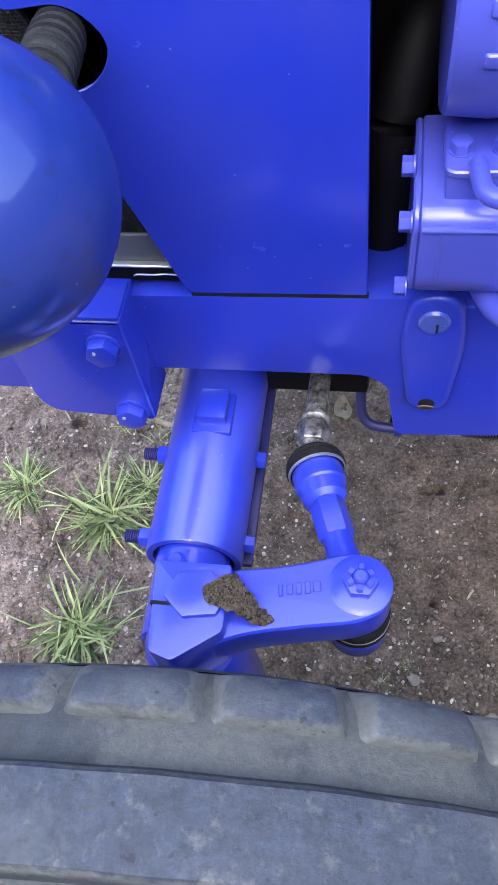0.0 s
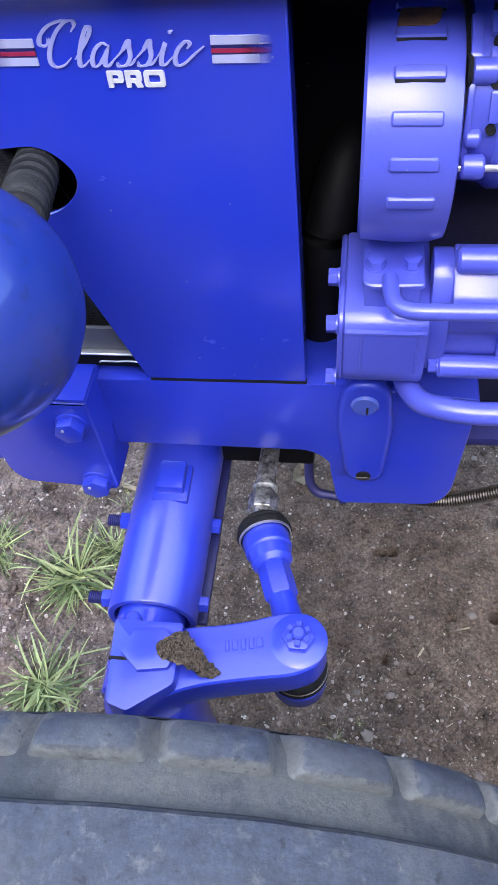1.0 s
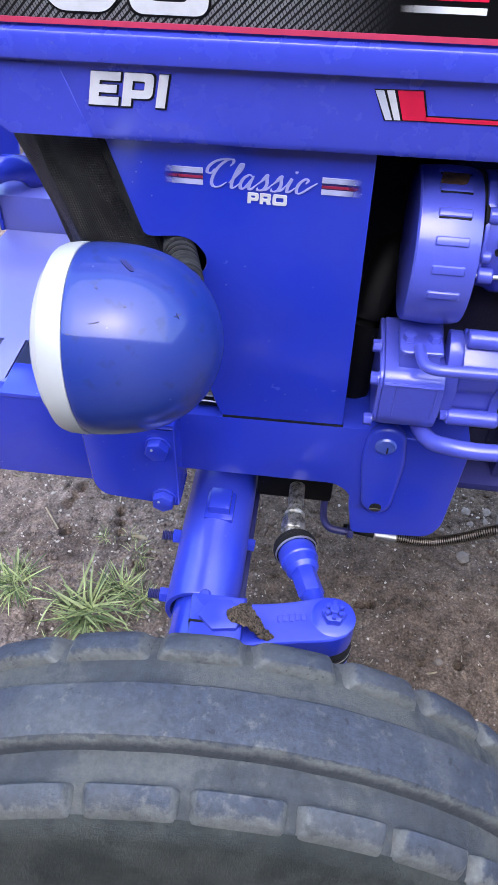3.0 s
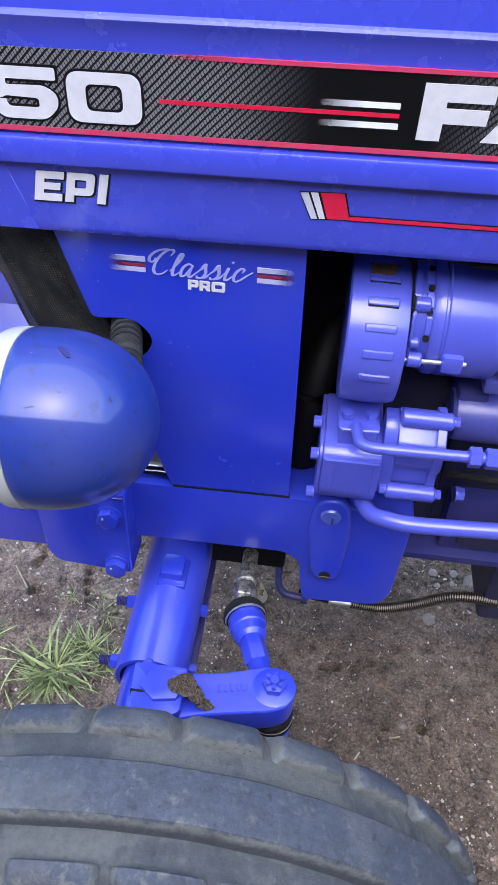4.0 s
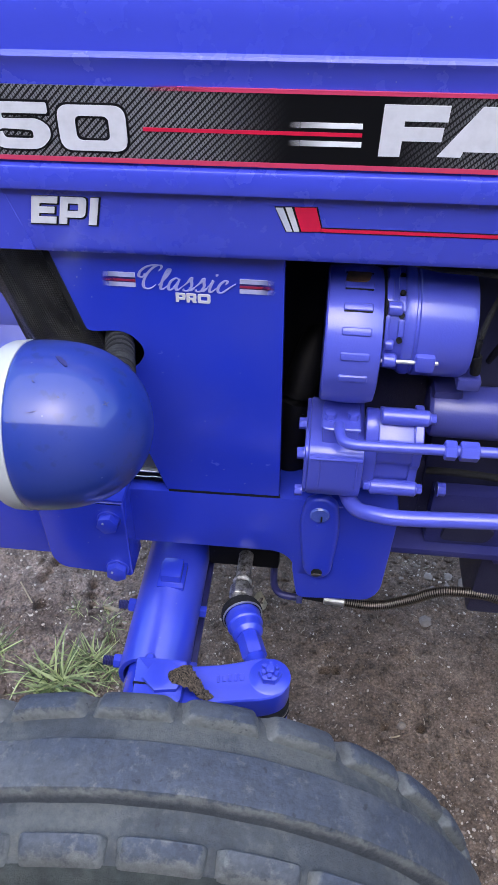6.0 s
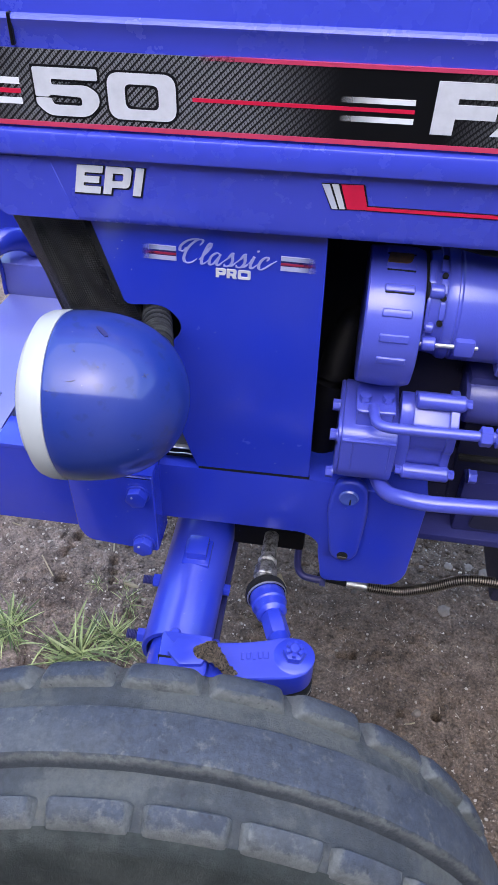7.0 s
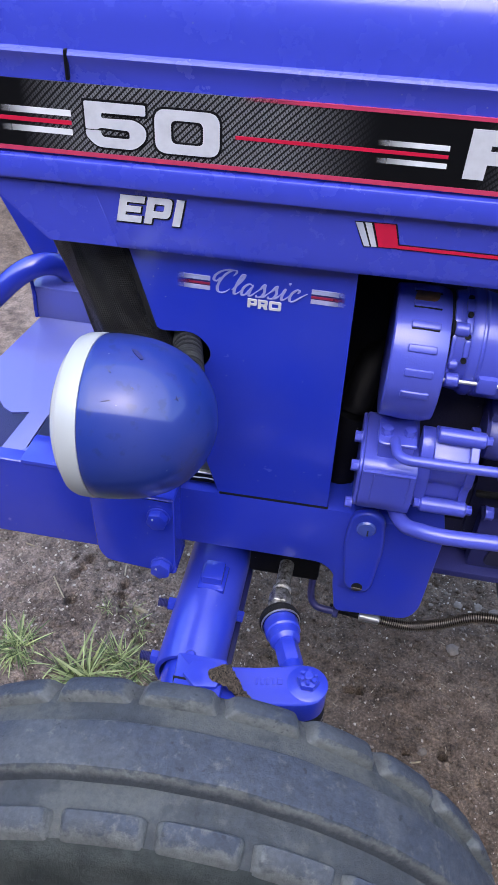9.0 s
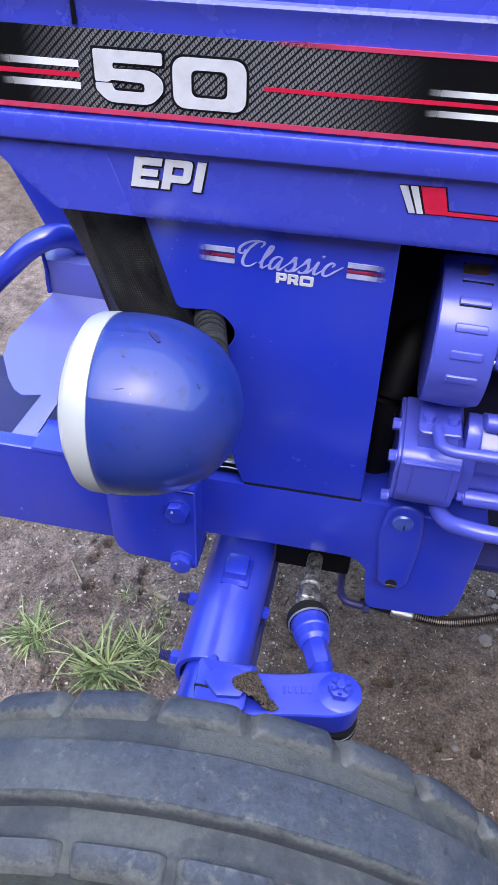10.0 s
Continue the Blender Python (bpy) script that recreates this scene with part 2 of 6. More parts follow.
rust = material("rusty_iron", (0.09, 0.05, 0.03), 0.85)
link(rust, ramp(rust, grain(rust, 60.0, 8.0), [(0.3, (0.06, 0.030, 0.018)), (0.7, (0.22, 0.095, 0.035))]), principled(rust).inputs["Base Color"])
bump(rust, grain(rust, 200.0), 0.5, 0.002)
glass = material("lamp_glass", (0.9, 0.92, 0.95), 0.06)
principled(glass).inputs["Transmission Weight"].default_value = 0.45
principled(glass).inputs["Roughness"].default_value = 0.12
principled(decal_weave).inputs["Specular IOR Level"].default_value = 0.3


def net(name):
    """Fine black wire gauze seen close."""
    m = material(name, (0.012, 0.012, 0.012), 0.32)
    sep = node(m, "ShaderNodeSeparateXYZ")
    link(m, coords(m), sep.inputs[0])
    u = math_node(m, "ABSOLUTE", math_node(m, "SINE", math_node(m, "MULTIPLY", math_node(m, "ADD", sep.outputs["X"], math_node(m, "MULTIPLY", sep.outputs["Z"], 0.32)), 1250.0)))
    v = math_node(m, "ABSOLUTE", math_node(m, "SINE", math_node(m, "MULTIPLY", sep.outputs["Z"], 1250.0)))
    h = math_node(m, "MAXIMUM", u, v)
    link(m, mixed(m, math_node(m, "POWER", h, 6.0), (0.0015, 0.0014, 0.0013), (0.060, 0.060, 0.058)), principled(m).inputs["Base Color"])
    bump(m, h, 0.8, 0.001)
    return m


gauze = net("black_gauze")
principled(gauze).inputs["Specular IOR Level"].default_value = 0.5


def soil(name):
    m = material(name, (0.12, 0.09, 0.07), 0.95)
    pos = coords(m)
    sep = node(m, "ShaderNodeSeparateXYZ")
    link(m, pos, sep.inputs[0])
    patch = ramp(m, grain(m, 4.0, 9.0, 0.66), [(0.32, (0.096, 0.071, 0.054)), (0.5, (0.130, 0.097, 0.075)), (0.68, (0.172, 0.131, 0.102))])
    stony = ramp(m, grain(m, 7.0, 8.0, 0.65), [(0.3, (0.092, 0.069, 0.058)), (0.7, (0.315, 0.250, 0.216))])
    rng = node(m, "ShaderNodeMapRange")
    swing = math_node(m, "COSINE", math_node(m, "MULTIPLY", math_node(m, "SUBTRACT", sep.outputs["Y"], 0.7), 0.8))
    edge = math_node(m, "ADD", sep.outputs["X"], math_node(m, "MULTIPLY", math_node(m, "SUBTRACT", 1.0, swing), 1.5))
    link(m, math_node(m, "ADD", edge, math_node(m, "MULTIPLY", grain(m, 4.0), 0.3)), rng.inputs["Value"])
    rng.inputs["From Min"].default_value, rng.inputs["From Max"].default_value = 0.05, -0.2
    body = mixed(m, rng.outputs[0], patch, stony)
    # tone contrast painted in for shaded crevices and lit clods
    crumb = ramp(m, grain(m, 190.0, 6.0, 0.7), [(0.34, (0.48,) * 3), (0.5, (0.95,) * 3), (0.66, (1.60, 1.57, 1.53))])
    body = mixed(m, 1.0, body, crumb, "MULTIPLY")
    clod = ramp(m, grain(m, 26.0, 6.0, 0.6), [(0.36, (0.66,) * 3), (0.5, (1.0,) * 3), (0.64, (1.28, 1.27, 1.25))])
    body = mixed(m, 1.0, body, clod, "MULTIPLY")
    vor = node(m, "ShaderNodeTexVoronoi", Scale=170.0)
    link(m, pos, vor.inputs["Vector"])
    grit = math_node(m, "MULTIPLY", math_node(m, "LESS_THAN", vor.outputs["Distance"], 0.22), math_node(m, "GREATER_THAN", grain(m, 60.0), 0.56))
    body = mixed(m, math_node(m, "MULTIPLY", grit, 0.6), body, (0.30, 0.27, 0.24))
    link(m, body, principled(m).inputs["Base Color"])
    principled(m).inputs["Specular IOR Level"].default_value = 0.25
    bump(m, math_node(m, "ADD", grain(m, 90.0, 10.0, 0.75), math_node(m, "MULTIPLY", grain(m, 320.0, 6.0, 0.7), 0.25)), 0.6, 0.010)
    return m


earth = soil("damp_brown_soil")


def varied(name, lo, hi, rough=0.9, per="Random Per Island", source="ShaderNodeNewGeometry", scale=90.0):
    """Colour that differs from piece to piece."""
    m = material(name, lo, rough)
    r = m.node_tree.nodes.new(source).outputs[per]
    body = ramp(m, r, [(0.0, lo), (1.0, hi)])
    body = mixed(m, 1.0, body, ramp(m, grain(m, scale, 6.0, 0.7), [(0.3, (0.65,) * 3), (0.7, (1.15,) * 3)]), "MULTIPLY")
    link(m, body, principled(m).inputs["Base Color"])
    bump(m, grain(m, scale * 3), 0.4, 0.002)
    return m


pebble_mat = varied("pebbles", (0.06, 0.044, 0.034), (0.34, 0.28, 0.23))
chip_mat = varied("pale_chips", (0.16, 0.124, 0.098), (0.66, 0.59, 0.51))
litter_mat = varied("dry_litter", (0.14, 0.11, 0.08), (0.42, 0.37, 0.29))
stone_mat = varied("pale_stone", (0.15, 0.12, 0.10), (0.34, 0.29, 0.25), 0.85, "Random", "ShaderNodeObjectInfo")
blocker_mat = varied("blocker_wall", (0.05, 0.055, 0.05), (0.07, 0.075, 0.065), 0.9, "Random", "ShaderNodeObjectInfo", 3.0)
leaf_mat = varied("grass_blade", (0.030, 0.068, 0.012), (0.52, 0.60, 0.26), 0.5, "Random", "ShaderNodeObjectInfo", 60.0)
principled(leaf_mat).inputs["Subsurface Weight"].default_value = 0.0
straw_mat = varied("dry_straw", (0.30, 0.24, 0.15), (0.50, 0.43, 0.30), 0.8, "Random", "ShaderNodeObjectInfo")
mud_mat = varied("dried_mud", (0.014, 0.010, 0.007), (0.25, 0.185, 0.125), 0.95, scale=160.0)
bump(mud_mat, grain(mud_mat, 260.0, 10.0, 0.8), 1.0, 0.006)


# ---- mesh helpers ----
WORLD = {}


def part(name, bm, mat, parent=None, label="", m=None, angle=35):
    """Links a bmesh (or a ready mesh) as ONE mesh object; m is its pose in the world."""
    if isinstance(bm, bpy.types.Mesh):
        me = bm
    else:
        me = bpy.data.meshes.new(name)
        bmesh.ops.recalc_face_normals(bm, faces=bm.faces[:])
        bm.to_mesh(me)
        bm.free()
        me.materials.append(mat)
        me.shade_smooth()
        me.set_sharp_from_angle(angle=radians(angle))
    ob = new(name, me)
    m = m or Matrix()
    if parent is not None:
        ob.parent = parent
        ob.matrix_parent_inverse = WORLD[parent].inverted()
    ob.matrix_basis = m
    WORLD[ob] = m
    if label:
        ob["label"] = label
    return ob


def thing(name, at, label, category, group="", kind=""):
    ob = new(name)
    ob.empty_display_size = 0.05
    ob.matrix_basis = Matrix.Translation(at)
    WORLD[ob] = ob.matrix_basis.copy()
    return tagged(ob, label, category, group, kind)


def soften(bm, faces, width, seg=2):
    edges = {e for f in faces for e in f.edges if len(e.link_faces) == 2 and e.calc_face_angle(0) > radians(30)}
    if width > 0 and edges:
        bmesh.ops.bevel(bm, geom=list(edges), offset=width, segments=seg, affect="EDGES", profile=0.6)


def slab(outline, a, b, axis="y", width=0.003, seg=2, bm=None):
    """A flat outline, given in the two other axes, with thickness from a to b along axis and rounded edges."""
    out = bm or bmesh.new()
    tmp = bmesh.new()
    put = {"y": lambda u, v, w: (u, w, v), "z": lambda u, v, w: (u, v, w), "x": lambda u, v, w: (w, u, v)}[axis]
    lo = [tmp.verts.new(put(u, v, a)) for u, v in outline]
    hi = [tmp.verts.new(put(u, v, b)) for u, v in outline]
    n = len(outline)
    tmp.faces.new(lo)
    tmp.faces.new(hi[::-1])
    for i in range(n):
        tmp.faces.new((lo[i], hi[i], hi[(i + 1) % n], lo[(i + 1) % n]))
    bmesh.ops.recalc_face_normals(tmp, faces=tmp.faces[:])
    soften(tmp, tmp.faces[:], width, seg)
    return merge(out, tmp)


def merge(out, tmp, m=None):
    if m is not None:
        tmp.transform(m)
    me = bpy.data.meshes.new("tmp")
    tmp.to_mesh(me)
    tmp.free()
    out.from_mesh(me)
    bpy.data.meshes.remove(me)
    return out


def block(x0, x1, y0, y1, z0, z1, width=0.003, seg=2, bm=None):
    return slab([(x0, z0), (x1, z0), (x1, z1), (x0, z1)], y0, y1, "y", width, seg, bm)


def frame_to(p, d):
    """A pose at p whose z axis runs along d."""
    return Matrix.Translation(p) @ Vector(d).to_track_quat("Z", "Y").to_matrix().to_4x4()


def lathe(profile, p, d, seg=40, bm=None):
    """Turns (height, radius) pairs about the line from p along d."""
    out = bm or bmesh.new()
    tmp = bmesh.new()
    rings = []
    for h, r in profile:
        if r < 1e-6:
            rings.append([tmp.verts.new((0, 0, h))])
        else:
            rings.append([tmp.verts.new((r * math.cos(2 * math.pi * i / seg), r * math.sin(2 * math.pi * i / seg), h)) for i in range(seg)])
    for a, b in zip(rings, rings[1:]):
        for i in range(seg):
            j = (i + 1) % seg
            if len(a) == 1 and len(b) == 1:
                continue
            if len(a) == 1:
                tmp.faces.new((a[0], b[j], b[i]))
            elif len(b) == 1:
                tmp.faces.new((a[i], a[j], b[0]))
            else:
                tmp.faces.new((a[i], a[j], b[j], b[i]))
    return merge(out, tmp, frame_to(p, d))


def rod(p, q, r, seg=20, bm=None, chamfer=0.0015):
    d = Vector(q) - Vector(p)
    n = d.length
    c = min(chamfer, r * 0.4, n * 0.4)
    return lathe([(0, 0), (0, r - c), (c, r), (n - c, r), (n, r - c), (n, 0)], p, d, seg, bm)


def glide(points, steps=10):
    """A smooth line through points."""
    pts = [Vector(p) for p in points]
    ext = [2 * pts[0] - pts[1]] + pts + [2 * pts[-1] - pts[-2]]
    out = []
    for a, b, c, d in zip(ext, ext[1:], ext[2:], ext[3:]):
        for i in range(steps):
            t = i / steps
            out.append(0.5 * ((2 * b) + (c - a) * t + (2 * a - 5 * b + 4 * c - d) * t * t + (3 * b - a - 3 * c + d) * t ** 3))
    return out + [pts[-1]]


def pipe(points, r, seg=16, steps=10, bm=None, wave=None, smooth=True):
    """A round pipe along a smooth line; wave(length) scales its radius."""
    out = bm or bmesh.new()
    tmp = bmesh.new()
    pts = glide(points, steps) if smooth else [Vector(p) for p in points]
    up = Vector((0.13, 0.31, 0.94)).normalized()
    rings, run = [], 0.0
    for i, p in enumerate(pts):
        t = (pts[min(i + 1, len(pts) - 1)] - pts[max(i - 1, 0)]).normalized()
        side = t.cross(up).normalized()
        upp = side.cross(t)
        if i:
            run += (p - pts[i - 1]).length
        rr = r * (wave(run) if wave else 1)
        rings.append([tmp.verts.new(p + rr * (math.cos(2 * math.pi * k / seg) * side + math.sin(2 * math.pi * k / seg) * upp)) for k in range(seg)])
    for a, b in zip(rings, rings[1:]):
        for k in range(seg):
            tmp.faces.new((a[k], a[(k + 1) % seg], b[(k + 1) % seg], b[k]))
    tmp.faces.new(rings[0][::-1])
    tmp.faces.new(rings[-1])
    return merge(out, tmp)


def hexagon(r, n=6, turn=0.0):
    return [(r * math.cos(turn + 2 * math.pi * i / n), r * math.sin(turn + 2 * math.pi * i / n)) for i in range(n)]


def hex_head(af, height, washer=0.0, bm=None):
    """A hexagon head, chamfered, on its washer face, along +z from 0; af: width across flats."""
    out = bm or bmesh.new()
    r = af / 2 / math.cos(math.pi / 6)
    w = 0.0
    if washer:
        w = washer
        lathe([(0, 0), (0, af * 0.62), (w, af * 0.62), (w, 0)], (0, 0, 0), (0, 0, 1), 24, out)
    slab(hexagon(r), w, w + height, "z", af * 0.05, 2, out)
    return out


BOLTS = {}


def bolt(parent, at, d, af=0.019, height=0.008, washer=0.002, mat=None, name="bolt", label="", turn=0.0):
    key = (af, height, washer, (mat or blue_cast).name)
    if key not in BOLTS:
        ob = part(name, hex_head(af, height, washer), mat or blue_cast, parent, label, frame_to(at, d) @ pose(0, 0, 0, 0, 0, turn))
        BOLTS[key] = ob.data
        return ob
    return part(name, BOLTS[key], None, parent, label, frame_to(at, d) @ pose(0, 0, 0, 0, 0, turn))


def rounded(points, r, seg=5):
    """An outline with its corners rounded; r is one radius or one for each corner."""
    out, n = [], len(points)
    for i, p in enumerate(points):
        p, a, b = Vector(p), Vector(points[i - 1]), Vector(points[(i + 1) % n])
        rr = r[i] if isinstance(r, (list, tuple)) else r
        if rr <= 0:
            out.append(tuple(p))
            continue
        u, v = (a - p), (b - p)
        rr = min(rr, u.length * 0.49, v.length * 0.49)
        s, e = p + u.normalized() * rr, p + v.normalized() * rr
        for k in range(seg + 1):
            t = k / seg
            out.append(tuple((1 - t) ** 2 * s + 2 * t * (1 - t) * p + t * t * e))
    return out


# ---- ground ----
PITS = [(0.132, 0.742, 0.0085, 0.090), (0.113, 0.738, 0.0065, 0.070), (0.103, 0.736, 0.005, 0.050), (0.307, 0.623, 0.0085, 0.080), (0.233, 0.617, 0.0075, 0.040), (0.121, 0.534, 0.0055, 0.060), (0.165, 0.560, 0.010, 0.006), (0.161, 0.538, 0.009, 0.005),
        (-0.545, 0.966, 0.012, 0.030), (-0.556, 0.940, 0.011, 0.022), (-0.566, 0.916, 0.012, 0.030), (-0.550, 0.846, 0.014, 0.035), (-0.440, 0.909, 0.010, 0.030), (-0.436, 0.882, 0.009, 0.026), (-0.430, 0.856, 0.011, 0.030), (-0.367, 0.763, 0.014, 0.030)]


def ground_height(x, y):
    p = Vector((x, y, 0))
    h = 0.010 * noise.noise(p * 3.1) + 0.008 * noise.noise(p * 9.0) + 0.008 * noise.noise(p * 24.0) + 0.0065 * noise.noise(p * 60.0) + 0.0030 * noise.noise(p * 130.0)
    h *= 1.15 if x < -0.2 else 0.9
    for px, py, r, d in PITS:
        h -= d * math.exp(-(((x - px) ** 2 + (y - py) ** 2) / r ** 2) ** 2)
    return h


def make_ground():
    near_x = list(np.arange(-1.1, 0.7001, 0.0042))
    near_y = list(np.arange(0.2, 1.45, 0.0042))
    far = [0.2 * 1.6 ** k for k in range(1, 16)]
    xs = [near_x[0] - f for f in reversed(far)] + near_x + [near_x[-1] + f for f in far]
    ys = [near_y[0] - f for f in reversed(far)] + near_y + [near_y[-1] + f for f in far]
    verts = [(x, y, ground_height(x, y)) for y in ys for x in xs]
    n = len(xs)
    faces = [(j * n + i, j * n + i + 1, (j + 1) * n + i + 1, (j + 1) * n + i) for j in range(len(ys) - 1) for i in range(n - 1)]
    me = bpy.data.meshes.new("ground")
    me.from_pydata(verts, [], faces)
    me.materials.append(earth)
    me.shade_smooth()
    return tagged(new("ground", me), "damp brown soil scattered with grit and small stones", "ground", kind="structure")


make_ground()


# plain unseen walls that close the place, added to block low sky light
def light_blocker(name, x0, x1, y0, y1):
    tagged(part(name, block(x0, x1, y0, y1, -0.05, 4.6, 0.01), blocker_mat), "unseen plain dark wall added to block low sky light", "wall", kind="structure")


light_blocker("wall_north", -9.0, 9.0, 8.5, 8.8)
light_blocker("wall_south", -9.0, 9.0, -4.3, -4.0)
light_blocker("wall_west", -9.3, -9.0, -4.3, 8.8)
light_blocker("wall_east", 9.0, 9.3, -4.3, 8.8)


def lump(rnd, r, flat=0.6, sub=1, rough=0.3):
    bm = bmesh.new()
    bmesh.ops.create_icosphere(bm, subdivisions=sub, radius=r)
    s = Vector((rnd.uniform(0.7, 1.3), rnd.uniform(0.6, 1.0), flat * rnd.uniform(0.6, 1.1)))
    for v in bm.verts:
        v.co = Vector((v.co.x * s.x, v.co.y * s.y, v.co.z * s.z)) * (1 + rnd.uniform(-rough, rough))
    return bm


def make_pebbles():
    rnd = random.Random(4)
    shapes = []
    for _ in range(12):
        b = lump(rnd, 1.0, 0.7, 1, 0.22)
        b.verts.ensure_lookup_table()
        shapes.append(([v.co.copy() for v in b.verts], [[v.index for v in f.verts] for f in b.faces]))
        b.free()
    verts, faces = [], []
    for k in range(20000):
        x, y = rnd.uniform(-1.1, 0.65), rnd.uniform(0.22, 1.45)
        if x > -0.1 and y > 0.5 and rnd.random() < 0.75 * (1 - noise.noise(Vector((x * 6, y * 6, 0)))):
            continue
        r = 0.0010 + 0.0036 * rnd.random() ** 3.2 + (0.003 if rnd.random() < 0.006 else 0)
        co, fs = shapes[rnd.randrange(12)]
        turn = Matrix.Rotation(rnd.uniform(0, 6.28), 3, "Z")
        base = Vector((x, y, ground_height(x, y) + r * 0.15))
        n = len(verts)
        verts += [base + turn @ (c * r) for c in co]
        faces += [[i + n for i in f] for f in fs]
    me = bpy.data.meshes.new("pebbles")
    me.from_pydata(verts, [], faces)
    me.materials.append(pebble_mat)
    tagged(new("pebbles", me), "small grey and brown pebbles strewn over damp soil", "gravel", kind="stuff")


make_pebbles()


def make_crumbs():
    """Crumbled clods of the same soil, pressed into the surface."""
    rnd = random.Random(6)
    verts, faces = [], []
    shapes = []
    for _ in range(10):
        b = lump(rnd, 1.0, 0.6, 2, 0.16)
        b.verts.ensure_lookup_table()
        shapes.append(([v.co.copy() for v in b.verts], [[v.index for v in f.verts] for f in b.faces]))
        b.free()
    for k in range(26000):
        x, y = rnd.uniform(-1.1, 0.65), rnd.uniform(0.22, 1.45)
        if noise.noise(Vector((x * 5, y * 5, 3))) < rnd.uniform(-0.75, 0.35):
            continue
        r = 0.0020 + 0.0068 * rnd.random() ** 3
        co, fs = shapes[rnd.randrange(10)]
        turn = Matrix.Rotation(rnd.uniform(0, 6.28), 3, "Z")
        base = Vector((x, y, ground_height(x, y) + r * 0.05))
        n = len(verts)
        verts += [base + turn @ (c * r) for c in co]
        faces += [[i + n for i in f] for f in fs]
    me = bpy.data.meshes.new("soil_crumbs")
    me.from_pydata(verts, [], faces)
    me.materials.append(earth)
    me.shade_smooth()
    tagged(new("soil_crumbs", me), "crumbled clods of damp brown soil", "soil", kind="stuff")


make_crumbs()


def make_chips():
    """Pale chips and grit, thickest in drifts near the wheel and on the stony side."""
    rnd = random.Random(14)
    shapes = []
    for _ in range(10):
        b = lump(rnd, 1.0, 0.6, 1, 0.28)
        b.verts.ensure_lookup_table()
        shapes.append(([v.co.copy() for v in b.verts], [[v.index for v in f.verts] for f in b.faces]))
        b.free()
    verts, faces = [], []
    for k in range(20000):
        x, y = rnd.uniform(-1.1, 0.65), rnd.uniform(0.22, 1.45)
        near = 0.75 if y < 0.52 else 0.85 if x > 0.28 and y > 0.92 else 0.22 if x > -0.1 else 0.8
        if rnd.random() > near * (0.75 + 0.9 * noise.noise(Vector((x * 7, y * 7, 5)))):
            continue
        r = (0.0010 + 0.0034 * rnd.random() ** 3.0) * (1.25 if x < -0.2 else 1.0)
        co, fs = shapes[rnd.randrange(10)]
        turn = Matrix.Rotation(rnd.uniform(0, 6.28), 3, "Z")
        base = Vector((x, y, ground_height(x, y) + r * 0.25))
        n = len(verts)
        verts += [base + turn @ (c * r) for c in co]
        faces += [[i + n for i in f] for f in fs]
    me = bpy.data.meshes.new("stone_chips")
    me.from_pydata(verts, [], faces)
    me.materials.append(chip_mat)
    tagged(new("stone_chips", me), "pale stone chips and grit in drifts on soil", "gravel", kind="stuff")


make_chips()


def make_litter():
    """Rootlets, stalks and bits of dead grass lying about."""
    rnd = random.Random(15)
    verts, faces = [], []
    for k in range(1700):
        x, y = rnd.uniform(-0.95, 0.6), rnd.uniform(0.25, 1.3)
        if rnd.random() > (0.95 if y < 0.58 or x < -0.2 else 0.40) * (0.8 + 0.9 * noise.noise(Vector((x * 6, y * 6, 8)))):
            continue
        long = rnd.uniform(0.004, 0.015)
        a, bend = rnd.uniform(0, 6.28), rnd.uniform(-0.9, 0.9)
        w = rnd.uniform(0.00045, 0.0011)
        px, py, n = x, y, len(verts)
        for i in range(5):
            z = ground_height(px, py) + 0.0012 + 0.0015 * rnd.random()
            c, s = math.cos(a + 1.57), math.sin(a + 1.57)
            verts += [(px + w * c, py + w * s, z), (px, py, z + w * 1.2), (px - w * c, py - w * s, z)]
            px, py, a = px + long / 4 * math.cos(a), py + long / 4 * math.sin(a), a + bend / 4
        for i in range(4):
            p = n + 3 * i
            faces += [(p, p + 1, p + 4, p + 3), (p + 1, p + 2, p + 5, p + 4), (p + 2, p, p + 3, p + 5)]
    me = bpy.data.meshes.new("dry_litter")
    me.from_pydata(verts, [], faces)
    me.materials.append(litter_mat)
    tagged(new("dry_litter", me), "thin dry rootlets and stalks strewn on soil", "litter", kind="stuff")


make_litter()

STONES = [(0.266, 0.622, 0.0115, 0), (0.235, 0.669, 0.0035, 0), (0.166, 0.612, 0.0045, 0), (0.333, 0.886, 0.016, 1), (0.093, 0.403, 0.012, 1), (0.206, 0.356, 0.011, 0), (0.263, 0.359, 0.008, 1),
          (0.439, 1.015, 0.020, 1), (0.400, 1.03, 0.010, 1), (0.46, 0.98, 0.012, 1), (0.35, 1.02, 0.012, 1), (0.02, 0.36, 0.009, 1), (0.13, 0.47, 0.008, 0), (-0.49, 0.958, 0.011, 0)]
_rnd = random.Random(9)
for _x, _y, _r, _flat in STONES:
    _s = part("stone", lump(_rnd, _r, 0.45 if _flat else 0.8, 2, 0.16), stone_mat, None, "", pose(_x, _y, ground_height(_x, _y) + _r * 0.22, 0, 0, _rnd.uniform(0, 90)))
    tagged(_s, "pale rough stone lying on bare soil", "stone", "stones on the soil")


_rnd = random.Random(23)
for _k in range(26):
    _x, _y, _r = 0.27 + 0.33 * _rnd.random(), 0.93 + 0.22 * _rnd.random(), _rnd.uniform(0.005, 0.013)
    _s = part("stone", lump(_rnd, _r, 0.6, 2, 0.2), stone_mat, None, "", pose(_x, _y, ground_height(_x, _y) + _r * 0.2, 0, 0, _rnd.uniform(0, 90)))
    tagged(_s, "broken grey rubble stone on dry soil", "stone", "rubble behind the axle")


